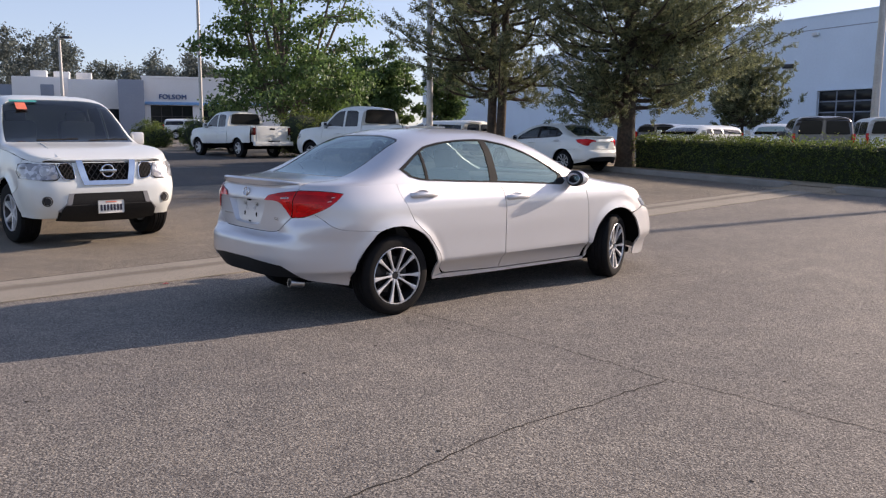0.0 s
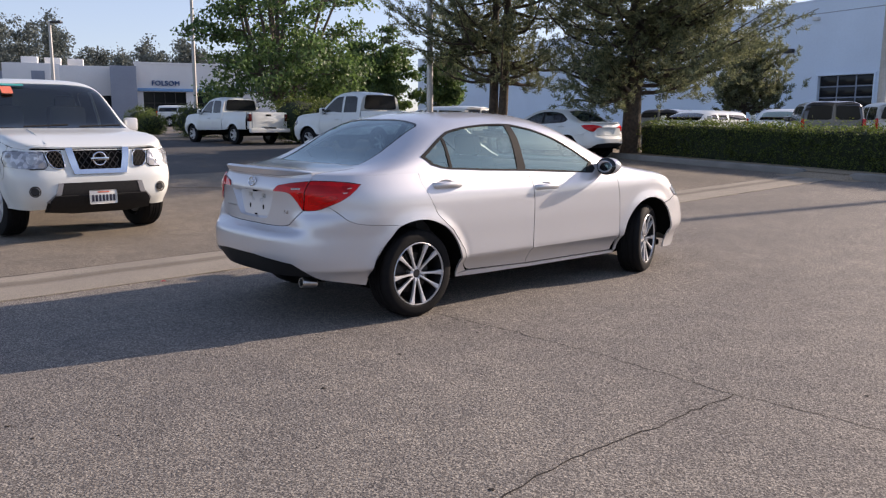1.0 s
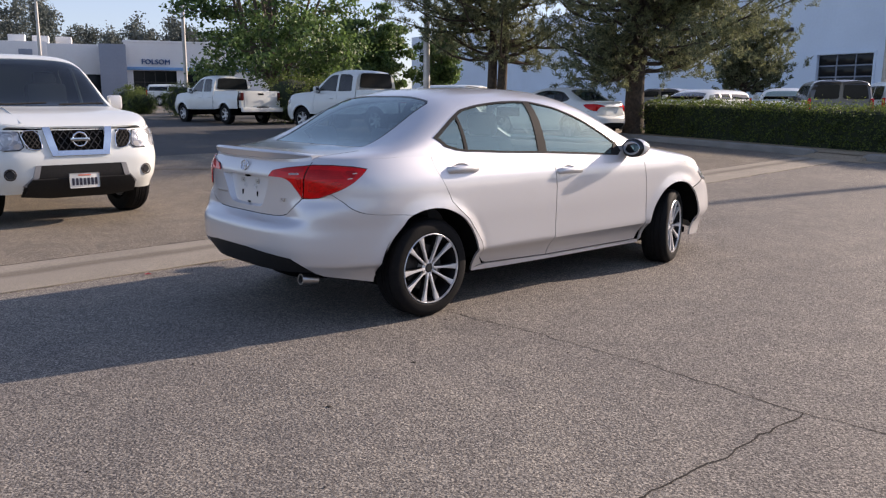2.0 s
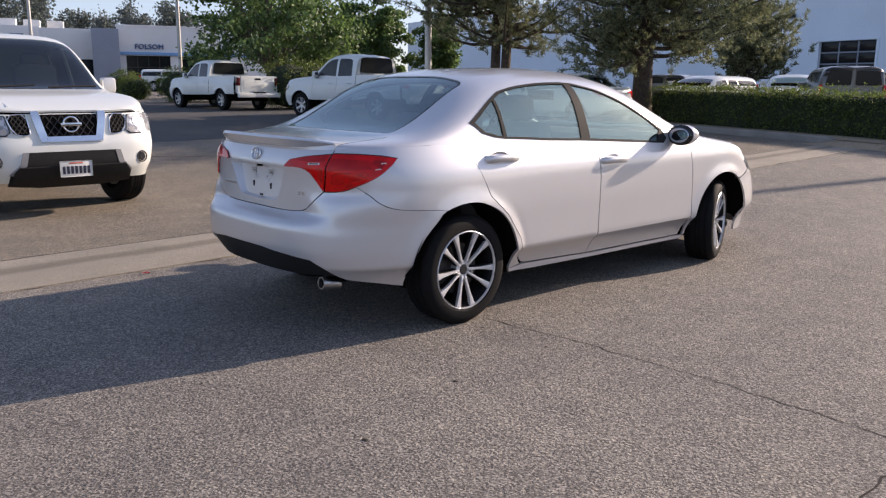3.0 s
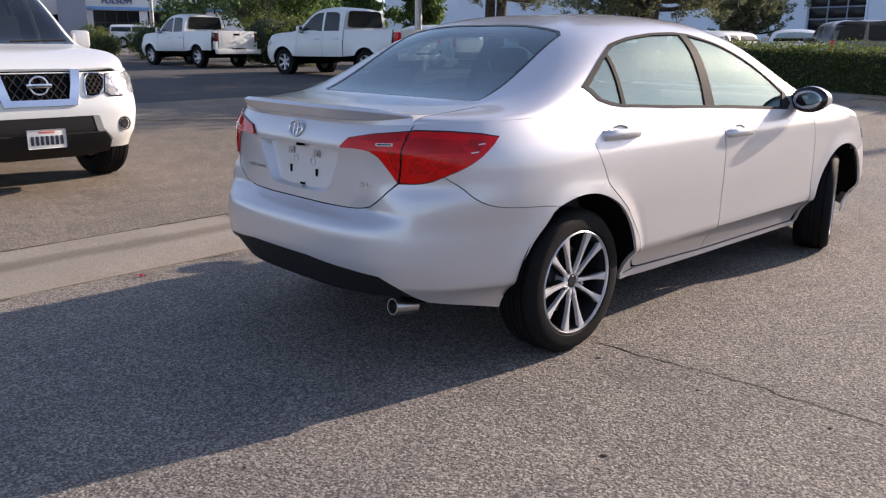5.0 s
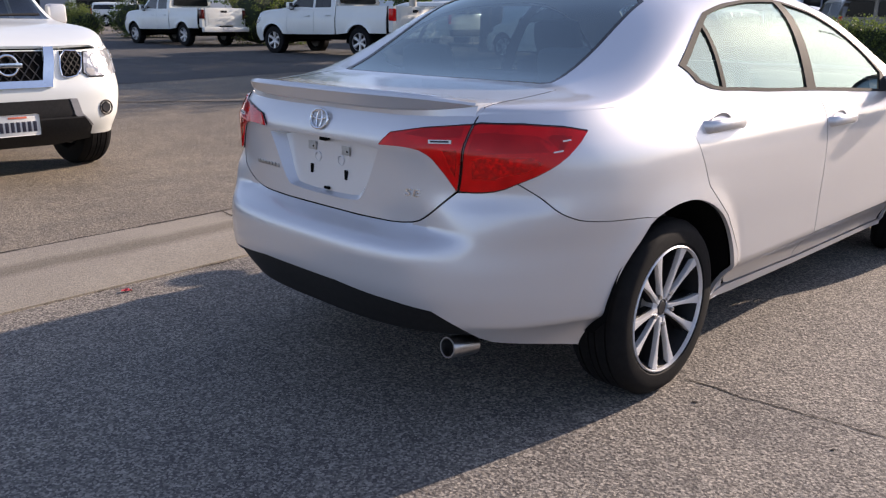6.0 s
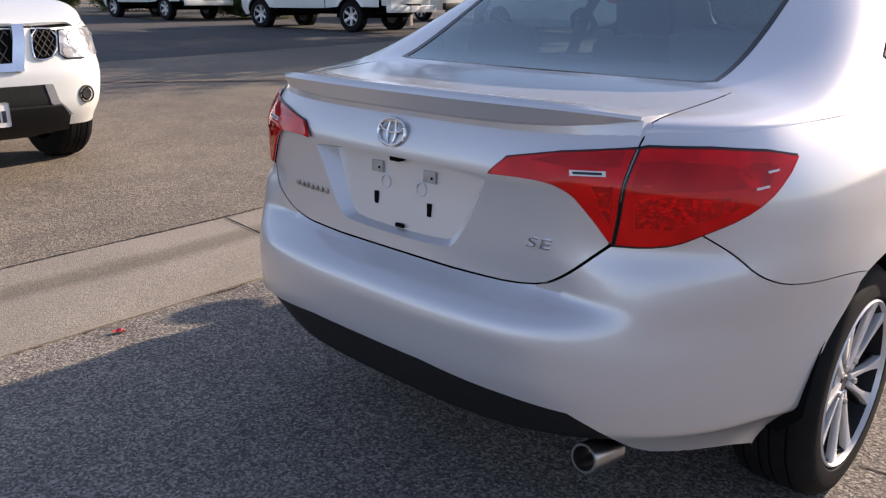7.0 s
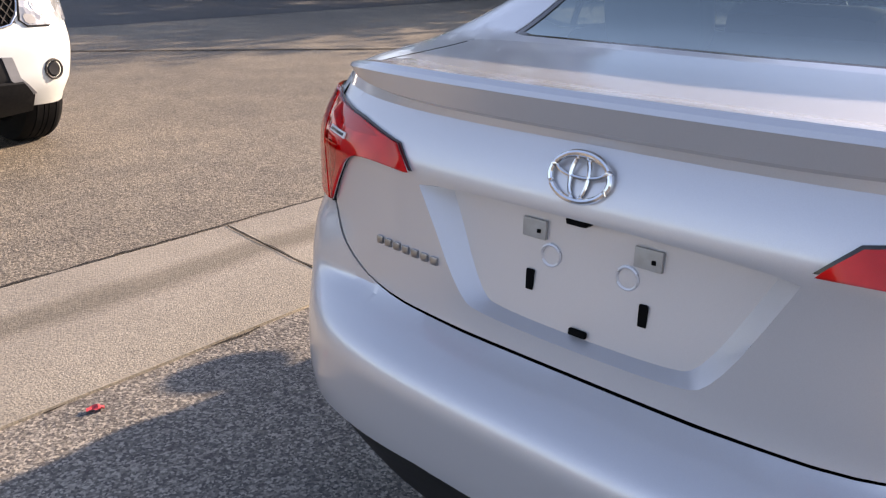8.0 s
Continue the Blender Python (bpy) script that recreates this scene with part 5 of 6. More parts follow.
                if len(pts) > 1:
                    part("grille_wire", tube(pts, .0048, 6), "dark_alloy", grille)
        for k in range(-3, 4):
            for sg in (1, -1):
                for s in (1, -1):
                    pts = []
                    for j in range(13):
                        z = .825 + .165 * j / 12
                        y = .462 + k * .045 + sg * (z - .907) * .75
                        if .392 < y < .535:
                            pts.append((B.lower(B.q_of_y(s * y, z, 1), z).x + .010, s * y, z))
                    if len(pts) > 1:
                        part("grille_wire", tube(pts, .0035, 6), "disc", grille)
        ring = tube([(xg + .02, .072 * math.cos(k / 20 * math.pi), .905 + .072 * math.sin(k / 20 * math.pi)) for k in range(41)], .0105, 10)
        part("badge", merge(ring, box((.02, .20, .034), (xg + .026, 0, .905), .006)), "chrome", grille, "chrome ring badge with a bar")
        xp = B.lower(nose_mid, .47).x + .052
        plate = part("number_plate", box((.006, .305, .155), (xp, 0, .475), .012), "plate", truck, "white plate with dark bars")
        for k in range(7):
            part("plate_bar", box((.003, .025, .074), (xp + .0045, -.117 + .039 * k, .464), .001), "ink", plate)
        part("plate_bar", box((.003, .13, .014), (xp + .0045, 0, .532), .001), "red_paint", plate)
    # cab
    TX = lambda pts: [(x, B.t_of(x, z)) for x, z in pts]
    T = lambda pts: [(x, B.t_of(x, y, 1)) for x, y in pts]
    win_f = TX([(1.66, 1.225), (2.50, 1.215), (2.40, 1.34), (1.98, 1.68), (1.90, 1.705), (1.66, 1.725)])
    win_r = TX([(1.0, 1.235), (1.58, 1.23), (1.58, 1.73), (1.16, 1.72), (1.04, 1.67)])
    ws = T([(2.78, .80), (2.4, .75), (2.12, .675), (2.06, .60)])
    screen = [(2.83, 1.0), (2.82, .7)] + ws + [(2.02, 1.0)] + [(x, 2 - t) for x, t in ws[::-1]] + [(2.82, 1.3)]
    cab = [(x, 0.0) for x in (.84, 1.2, 1.6, 2, 2.4, 2.868)] + [(2.868, 2.0)] + [(x, 2.0) for x in (2.4, 2, 1.6, 1.2, .84)]
    both = [win_f, win_r] + [[(x, 2 - t) for x, t in w] for w in (win_f, win_r)]
    top("cab_roof", cab, paint, both + [screen])
    for w in (win_f, win_r):
        top("side_window", w, glass_kind, flange=0, lift=-.006, sides=2)
    top("windscreen", screen, "tint_screen", flange=0, lift=-.005)
    sec = [B.upper(.84, k / 10) for k in range(21)]
    bm = bmesh.new()
    ring = [bm.verts.new(p) for p in sec]
    ring += [bm.verts.new((.84, .9, .6)), bm.verts.new((.84, -.9, .6))]
    bm.faces.new(ring)
    bmesh.ops.recalc_face_normals(bm, faces=bm.faces[:])
    part("cab_back", bm, paint, truck)
    part("rear_window", shifted(prism(soften([(-.70, 1.33), (.70, 1.33), (.62, 1.76), (-.62, 1.76)]), .02, "X"), (.828, 0, 0)), "dark_glass", truck)
    part("cab_interior", box((1.7, 1.55, .5), (1.75, 0, .85), .1), "void", truck)
    for y in (-.4, .4):
        part("seat", merge(box((.2, .5, .65), (1.62, y, 1.2), .08), box((.1, .28, .16), (1.58, y, 1.58), .05)), "grey_cloth", truck)
    part("dashboard", box((.42, 1.45, .16), (2.52, 0, 1.10), .06), "seat", truck)
    # bed, tailgate, rear bumper
    part("bed_floor", merge(box((1.86, 1.5, .05), (-.12, 0, .75), .01), box((1.9, .08, .5), (-.14, .80, 1.0), .01), box((1.9, .08, .5), (-.14, -.80, 1.0), .01)), "black_plastic", truck)
    gate = part("tailgate", box((.07, 1.46, .63), (-1.09, 0, .945), .02), paint, truck)
    part("gate_panel", box((.02, 1.25, .40), (-1.122, 0, .90), .008), paint, gate)
    part("gate_handle", box((.02, .24, .07), (-1.13, 0, 1.14), .008), "gloss_black", gate)
    for s in (1, -1):
        tl = part("tail_lamp", box((.15, .14, .30), (-1.05, s * .82, 1.05), .03), "red_lens" if tail_red else "smoked", truck)
        part("corner_post", box((.15, .14, .62), (-1.03, s * .80, .94), .02), paint, truck)
    rb = part("rear_bumper", box((.16, 1.80, .17), (-1.20, 0, .56), .04), "chrome" if two_tone else paint, truck)
    part("bumper_step", box((.10, .5, .05), (-1.23, 0, .655), .01), "black_plastic", rb)
    part("rear_plate", box((.01, .30, .15), (-1.285, 0, .56), .004), "plate", rb)
    part("chassis", merge(box((4.6, 1.0, .18), (1.45, 0, .50), .03), box((.9, 1.3, .3), (3.2, 0, .7), .05)), "void", truck)
    for wx in (0, 3.20):
        part("axle", tube([(wx, -.7, .37), (wx, .7, .37)], .05, 10), "void", truck)
        for s in (1, -1):
            bm = bmesh.new()
            ring = arc(wx, .37, R + .012, -4, 184)
            a = [bm.verts.new((x, s * .89, z)) for x, z in ring]
            b = [bm.verts.new((x, s * .50, z)) for x, z in ring]
            for i in range(len(ring) - 1):
                bm.faces.new((a[i], a[i + 1], b[i + 1], b[i]))
            bm.faces.new(b)
            part("wheel_housing", bm, "void", truck)
            wheel(truck, (wx, -.785 * s, .375), r=.375, w=.255, rim=.225, spokes=6, flip=s < 0, style="six", steer=(6 if near and wx else 0))
    # mirrors and handles
    for s in (1, -1):
        mb = box((.11, .17, .18), (2.42, -s * .99, 1.28), .04, segments=3)
        mo = part("wing_mirror", mb, "alloy" if near else paint, truck)
        part("mirror_glass", box((.01, .13, .14), (2.362, -s * .99, 1.28), .01), "mirror", mo)
        part("mirror_arm", box((.06, .12, .06), (2.42, -s * .91, 1.20), .015), "black_plastic", mo)
        for x, z in ((.98, 1.03), (1.74, 1.02)):
            part("door_handle", tube([(x, -s * .91, z), (x + .03, -s * .945, z + .002), (x + .16, -s * .945, z + .002), (x + .19, -s * .91, z)], .014, 8), paint, truck)
    if near:
        # paper tag and strip behind the screen, wiper at its foot
        scr = lambda x, y: B.upper(x, B.t_of(x, abs(y), 1)) if y <= 0 else Vector((x, y, B.upper(x, B.t_of(x, y, 1)).z))
        for nm, x0, y0, w, h, mm in (("paper_tag", 2.20, -.47, .13, .15, "red_paint"), ("screen_strip", 2.10, -.42, .34, .05, "teal")):
            p, d = scr(x0, y0), (scr(x0 + .05, y0) - scr(x0 - .05, y0)).normalized()
            bm = box((h, w, .003))
            bm.transform(Matrix.Translation(p + Vector((.02, 0, .012))) @ pose(0, 0, 0, 0, math.degrees(math.atan2(-d.z, d.x)), 0))
            part(nm, bm, mm, truck)
        part("paper_sheet", box((.22, .42, .01), (2.60, .30, 1.20), .003), "paper", truck)
        for y0 in (-.45, .2):
            pts = [tuple(scr(2.82, y0) + Vector((.0, 0, .02))), tuple(scr(2.79, y0 + .3) + Vector((0, 0, .025))), tuple(scr(2.77, y0 + .52) + Vector((0, 0, .028)))]
            part("wiper", tube(pts, .012, 6), "black_plastic", truck)
        part("scoop_line", tube([tuple(B.upper(2.95, B.t_of(2.95, .45, 1)) + Vector((0, 0, .003))), tuple(B.upper(3.5, B.t_of(3.5, .52, 1)) + Vector((0, 0, .003))), tuple(B.upper(3.95, B.t_of(3.95, .52, 1)) + Vector((0, 0, .003)))], .008, 6), paint, truck)
    return truck


def shifted(bm, by):
    bm.transform(Matrix.Translation(by))
    return bm


M["tint_screen"] = glass("screen_glass", (.40, .46, .45), .08)


def by_front_axle(x, y, turn, base, size=1.0):
    """The pose of a pickup whose front axle stands at x, y."""
    c, s = math.cos(radians(turn)), math.sin(radians(turn))
    return pose(x - 3.2 * size * c, y - 3.2 * size * s, base, 0, 0, turn)


near_pickup = pickup(by_front_axle(-5.137, 10.326, -43.5, .036, .99), "white pickup truck with a chrome-bladed grille, facing the road", near=True, size=.99)
far_pickup = pickup(by_front_axle(-12.55, 33.9, 141, .41, .97), "white pickup truck with dark tail lamps parked by a shrub", tail_red=False, size=.97)
big_pickup = pickup(by_front_axle(-6.35, 28.75, 145, .31, 1.05), "large white crew cab pickup truck with tinted windows", size=1.05)
# ---- kerbs, hedge, trees ----
def leaves(name, centres, sizes, material, parent, spread, per, aspect=.55, seed=1, droop=0.0):
    """Many small leaves round centres: each a bent pair of triangles with a turn of its own."""
    rng = np.random.default_rng(seed)
    c = np.repeat(np.asarray(centres, float), per, axis=0)
    n = len(c)
    c = c + rng.normal(0, 1, (n, 3)) * np.asarray(spread)
    size = np.repeat(np.asarray(sizes, float), per) * rng.uniform(.6, 1.25, n)
    a = rng.normal(0, 1, (n, 3))
    a[:, 2] -= droop
    a /= np.linalg.norm(a, axis=1)[:, None]
    b = np.cross(a, rng.normal(0, 1, (n, 3)))
    b /= np.linalg.norm(b, axis=1)[:, None]
    up = np.cross(a, b)
    L, W = size[:, None], (size * aspect)[:, None]
    v = np.stack([c - a * L * .5, c + b * W * .5 + up * W * .12, c + a * L * .5, c - b * W * .5 + up * W * .12], 1).reshape(-1, 3)
    k = np.arange(n)[:, None] * 4
    faces = (k + np.array([[0, 1, 2, 3]])).tolist()
    me = bpy.data.meshes.new(name)
    me.from_pydata(v.tolist(), [], faces)
    me.materials.append(M[material])
    ob = new(name, me)
    if parent:
        ob.parent = parent
    return ob


def limb(a, b, r0, r1, rng, sag=.0, bend=.12, n=7):
    a, b = Vector(a), Vector(b)
    side = Vector(rng.normal(0, 1, 3)) * (b - a).length * bend
    pts = [a + (b - a) * (i / n) + side * math.sin(math.pi * i / n) * .5 + Vector((0, 0, -sag * math.sin(math.pi * i / n))) for i in range(n + 1)]
    return tube(pts, r0, 8, r1 / r0), pts


def broadleaf(at, height, radius, label, seed, leaders=8, sprays=11, per=150, leaf=.17, clear=.2, material="leaf", bark="pale_bark"):
    """A tree with several rising leaders, side branches, and flat sprays of leaves in tiers, with gaps between."""
    rng = np.random.default_rng(seed)
    tree = thing("tree", pose(*at), label, "tree", "trees of the car park")
    fork = height * clear
    wood, _ = limb((0, 0, -.1), (rng.normal(0, .08), rng.normal(0, .08), fork), height * .022, height * .017, rng, bend=.04)
    ends, sizes = [], []
    for i in range(leaders):
        ang = 2 * math.pi * (i + rng.uniform(-.3, .3)) / leaders
        lean = 0.05 if i == 0 else rng.uniform(.25, .62)
        top = Vector((math.cos(ang) * radius * lean, math.sin(ang) * radius * lean, fork + (height - fork) * (1.0 if i == 0 else rng.uniform(.62, .98) * (1.12 - .45 * lean))))
        b, pts = limb((0, 0, fork * rng.uniform(.7, 1.0)), top, height * .011, height * .003, rng, bend=.08, n=9)
        merge(wood, b)
        for k in range(sprays):
            f = (k + rng.uniform(0, 1)) / sprays
            i0 = min(8, int(f * 9))
            p = pts[i0] + (pts[i0 + 1] - pts[i0]) * (f * 9 - i0)
            out = ang + rng.normal(0, .95)
            reach = radius * (1.0 - .72 * f) * rng.uniform(.35, .78)
            e = p + Vector((reach * math.cos(out), reach * math.sin(out), reach * rng.uniform(-.12, .38)))
            flat = math.hypot(e.x, e.y)
            if flat > radius:
                e.x, e.y = e.x * radius / flat, e.y * radius / flat
            br, bp = limb(p, e, height * .0035, height * .001, rng, bend=.1, n=4)
            merge(wood, br)
            for q in range(3 + int(reach * 1.8)):
                g = rng.uniform(.3, 1.08)
                c = p + (e - p) * g + Vector((rng.normal(0, .26), rng.normal(0, .26), rng.normal(.05, .16))) * (reach * .35 + .4)
                ends.append(c)
                sizes.append(leaf * rng.uniform(.8, 1.2))
    part("trunk", wood, bark, tree)
    leaves("crown", [tuple(e) for e in ends], sizes, material, tree, (.12 + radius * .026, .12 + radius * .026, .07 + radius * .013), per, .62, seed, .5)
    return tree


def brushes(name, centres, axes, material, parent, length, needle, per, seed):
    """Bottle-brush tufts: needles that stand out round a twig and lean to its tip."""
    rng = np.random.default_rng(seed)
    c = np.repeat(np.asarray(centres, float), per, axis=0)
    ax = np.repeat(np.asarray(axes, float), per, axis=0)
    n = len(c)
    c = c + ax * (rng.uniform(-.5, .5, n) * length)[:, None] + rng.normal(0, .035, (n, 3))
    r = np.cross(ax, rng.normal(0, 1, (n, 3)))
    r /= np.linalg.norm(r, axis=1)[:, None]
    d = r + ax * rng.uniform(.35, 1.1, n)[:, None]
    d /= np.linalg.norm(d, axis=1)[:, None]
    side = np.cross(d, rng.normal(0, 1, (n, 3)))
    side /= np.linalg.norm(side, axis=1)[:, None]
    L = (needle * rng.uniform(.7, 1.2, n))[:, None]
    W = L * .14
    v = np.stack([c - side * W, c + side * W, c + d * L], 1).reshape(-1, 3)
    faces = (np.arange(n)[:, None] * 3 + np.array([[0, 1, 2]])).tolist()
    me = bpy.data.meshes.new(name)
    me.from_pydata(v.tolist(), [], faces)
    me.materials.append(M[material])
    ob = new(name, me)
    ob.parent = parent
    return ob


def conifer(at, height, radius, label, seed, trunks=1, bare=2.0, whorls=26, material="pine", gap=.12, per=40, lift=.30, needle=.17, girth=.25, bias=(0.0, 0.0), thick=7.0, loose=.2):
    """A pine: tapering trunks, uneven branches that turn up at their ends, and brushes of needles on their twigs; bias: how much further it reaches to one side, and the bearing of that side."""
    rng = np.random.default_rng(seed)
    tree = thing("pine_tree", pose(*at), label, "tree", "trees of the car park")
    wood, tufts, axes = None, [], []
    for k in range(trunks):
        off = Vector(((k - (trunks - 1) / 2) * .30, rng.normal(0, .1), 0))
        stem = [off * (1 + .9 * f) + Vector((.10 * math.sin(3 * f + seed), .08 * math.cos(4 * f), -.1 + height * f)) for f in (0, .03, .08, .15, .3, .5, .7, .85, 1.0)]
        b = bmesh.new()
        rings = []
        for f, p in zip((0, .03, .08, .15, .3, .5, .7, .85, 1.0), stem):
            r = girth * (1.28 if f == 0 else 1.0 if f < .05 else .92 if f < .1 else .95 - .85 * f)
            rings.append([b.verts.new(p + Vector((r * (1 + .10 * noise.noise((a * 1.7, f * 9, seed))) * math.cos(a), r * math.sin(a), 0))) for a in (2 * math.pi * i / 12 for i in range(12))])
        for u, v in zip(rings, rings[1:]):
            for i in range(12):
                b.faces.new((u[i], u[(i + 1) % 12], v[(i + 1) % 12], v[i]))
        wood = merge(wood, b) if wood else b
        for i in range(whorls):
            u = (i + rng.uniform(0, 1)) / whorls
            z = bare + (height - bare) * u
            f0 = (z + .1) / height
            s = off * (1 + .9 * f0) + Vector((.10 * math.sin(3 * f0 + seed), .08 * math.cos(4 * f0), z))
            reach = radius * (1 - u ** 1.8) ** .8 * (.62 + .38 * min(1, u * 5)) + .35
            for j in range(5):
                if rng.uniform() < gap:
                    continue
                ang = rng.uniform(0, 2 * math.pi)
                r = reach * rng.uniform(.45, 1.1) * (1 + bias[0] * math.cos(ang - radians(bias[1])))
                e = s + Vector((r * math.cos(ang), r * math.sin(ang), r * (rng.uniform(-.16, .5) + lift * u * 1.6)))
                br, bp = limb(s, e, .05 * (1 - u) + .02, .008, rng, sag=.12 * r, bend=.08, n=5)
                merge(wood, br)
                along = (e - s).normalized()
                for q in range(int(4 + r * thick)):
                    f = rng.uniform(.22, 1.03)
                    i0 = min(4, int(f * 5))
                    p = bp[i0] + (bp[i0 + 1] - bp[i0]) * (f * 5 - i0)
                    sideways = Vector((-along.y, along.x, 0)) * rng.normal(0, .75)
                    axis = (along * .75 + sideways + Vector((0, 0, rng.uniform(.1, .8)))).normalized()
                    tufts.append(p + axis * rng.uniform(.05, .45) + Vector((rng.normal(0, loose), rng.normal(0, loose), rng.normal(.05, loose * 1.1))))
                    axes.append(axis)
    part("trunk", wood, "bark", tree)
    brushes("crown", [tuple(t) for t in tufts], [tuple(a) for a in axes], material, tree, .34, needle, per, seed)
    return tree


KERB_DIR, KERB_OUT = Vector((.533, -.846)), Vector((.846, .533))
KERB_AT = Vector((6.62, 19.95))


def kerb(points, label, h=.15, w=.16):
    bm = bmesh.new()
    prev = None
    pts = [Vector(p) for p in points]
    for i, p in enumerate(pts):
        d = (pts[min(i + 1, len(pts) - 1)] - pts[max(i - 1, 0)]).normalized()
        out = Vector((-d.y, d.x))
        g = ground_z(p.y)
        low = .045 if i in (0, len(pts) - 1) else 0
        ring = [bm.verts.new((*(p + out * a), g + (b - low if b > 0 else b))) for a, b in ((-w / 2, -.05), (-w / 2 + .008, h - .025), (-w / 2 + .03, h), (w / 2, h), (w / 2, -.05))]
        if prev:
            for k in range(4):
                bm.faces.new((prev[k], prev[k + 1], ring[k + 1], ring[k]))
        else:
            bm.faces.new(ring)
        prev = ring
    bm.faces.new(prev[::-1])
    bmesh.ops.recalc_face_normals(bm, faces=bm.faces[:])
    return tagged(part("kerb", bm, "kerb"), label, "kerb", kind="structure")


def on_kerb(s, d=0.0):
    p = KERB_AT + KERB_DIR * s + KERB_OUT * d
    return p.x, p.y


kerb([on_kerb(s) for s in (-16, -12, -8, -4, -1, -.28, -.06, .04)], "grey concrete kerb of the planted island")
kerb([on_kerb(s) for s in (1.22, 1.32, 1.55, 2.2, 4, 7, 11, 16)], "grey concrete kerb beside the road")
kerb([on_lot(s, 1.15) for s in (-9, -6, -3, -1.6, -1.38)], "pale concrete kerb end beside the gutter")
sheet("bed", [-16, -12, -8, -4, 0, 4, 8, 12, 16], [.02, .5, 1, 2, 3], "soil", lambda s, d: (*on_kerb(s, d), ground_z(on_kerb(s, d)[1]) + .10), "dry brown soil under the hedge", "planting bed")
hedge = thing("hedge", pose(0, 0, 0), "long clipped green hedge behind the kerb", "hedge")
rng = np.random.default_rng(5)
cen = []
for i in range(5200):
    s = rng.uniform(-6.9, 15)
    face = rng.uniform()
    h = .92 + .05 * noise.noise((s * .8, 1, 3))
    d, z = (1.05 + .05 * rng.normal(), rng.uniform(.04, h)) if face < .62 else (rng.uniform(1.05, 2.0), h + .03 * rng.normal() + (rng.uniform(.05, .16) if rng.uniform() < .12 else 0))
    x, y = on_kerb(s, d)
    cen.append((x, y, ground_z(y) + .10 + z))
# dark filler body behind the leaves, coloured as the hedge's inner shade
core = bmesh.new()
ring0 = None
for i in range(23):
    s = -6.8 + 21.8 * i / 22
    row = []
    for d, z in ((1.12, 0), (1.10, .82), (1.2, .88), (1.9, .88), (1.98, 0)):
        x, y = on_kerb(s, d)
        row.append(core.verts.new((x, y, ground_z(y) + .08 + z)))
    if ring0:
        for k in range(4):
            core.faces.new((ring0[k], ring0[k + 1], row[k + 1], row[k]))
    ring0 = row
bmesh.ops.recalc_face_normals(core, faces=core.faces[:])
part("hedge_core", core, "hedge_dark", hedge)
leaves("hedge_leaves", cen, [.062] * len(cen), "hedge", hedge, (.05, .05, .045), 7, .5, 8)

broadleaf((-10.55, 37.2, .5), 11.2, 6.0, "tall broadleaf tree with a loose green crown behind the pickups", 3, 9, 8, 46, .20, .13)
broadleaf((-7.9, 48, .6), 6.1, 2.8, "round green tree beyond the car park", 4, 7, 9, 80, .2, .2)
broadleaf((-10.8, 53, .6), 4.6, 2.2, "low green tree beyond the car park", 14, 7, 8, 70, .2, .2)
broadleaf((-4.2, 48, .6), 4.7, 1.5, "small dark tree with a thin trunk before the grey building", 15, 6, 8, 70, .18, .36)
conifer((-.55, 29.2, .35), 12.5, 3.7, "dark pine with two trunks and thin open branches", 6, 2, 2.3, 24, gap=.18, girth=.19, thick=7.0, per=44, needle=.115)
conifer((3.55, 26.4, .30), 12.0, 4.1, "broad dense pine tree at the end of the hedge", 7, 1, 1.75, 54, gap=.05, girth=.31, bias=(.28, 0), thick=9.0, loose=.28, per=44, needle=.115)
conifer((11.9, 45, .6), 4.2, 2.0, "small dense pine before the grey building", 9, 1, 1.3, 17, per=40, needle=.17, girth=.12, bias=(.25, 20))
for i, (x, y, r) in enumerate(((-19.9, 43.0, .85), (-18.6, 41.2, .7), (-15.2, 38.6, .95), (-13.9, 39.0, 1.1), (-8.6, 33.0, 1.2), (-7.6, 33.4, 1.1))):
    sh = thing("shrub", pose(x, y, ground_z(y)), "rounded green shrub at the edge of the car park", "shrub", "shrubs of the car park")
    rg = np.random.default_rng(40 + i)
    cs = []
    for k in range(240):
        v = rg.normal(0, 1, 3)
        v /= np.linalg.norm(v)
        cs.append((v[0] * r, v[1] * r, .75 * r + .8 * r * v[2] if .75 * r + .8 * r * v[2] > .05 else .1))
    leaves("foliage", cs, [.09] * len(cs), "hedge", sh, (.09, .09, .09), 14, .5, 60 + i)
    # dark ball inside the leaves stands in for the shrub's inner shade
    st = bmesh.new()
    bmesh.ops.create_icosphere(st, subdivisions=2, radius=r * .86, matrix=Matrix.Translation((0, 0, .72 * r)) @ Matrix.Diagonal((1, 1, .8, 1)))
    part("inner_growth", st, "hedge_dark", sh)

# far wooded rise behind the showroom
rg = np.random.default_rng(77)
cs = []
for i in range(330):
    bear = rg.uniform(13, 52)
    dist = rg.uniform(125, 165)
    h = 11.0 + 3.5 * noise.noise((bear * .9, 2, 1)) + (5.0 if bear > 29.5 else 0) * (.8 + .6 * noise.noise((bear * .8, 5, 1)))
    h *= rg.uniform(.8, 1.05)
    x, y = -math.sin(radians(bear)) * dist, math.cos(radians(bear)) * dist
    wide = rg.uniform(1.0, 2.1)
    for k in range(16):
        u = rg.uniform(.12, 1.0)
        r = wide * math.sqrt(1 - u * .9) * rg.uniform(0, 1.1)
        a = rg.uniform(0, 2 * math.pi)
        cs.append((x + r * math.cos(a), y + r * math.sin(a), h * u + 1.0))
tagged(leaves("far_woods", cs, [.42] * len(cs), "hazed_leaf", None, (.55, .55, .42), 46, .7, 9), "hazy grey-green trees on the skyline", "woods", kind="stuff")

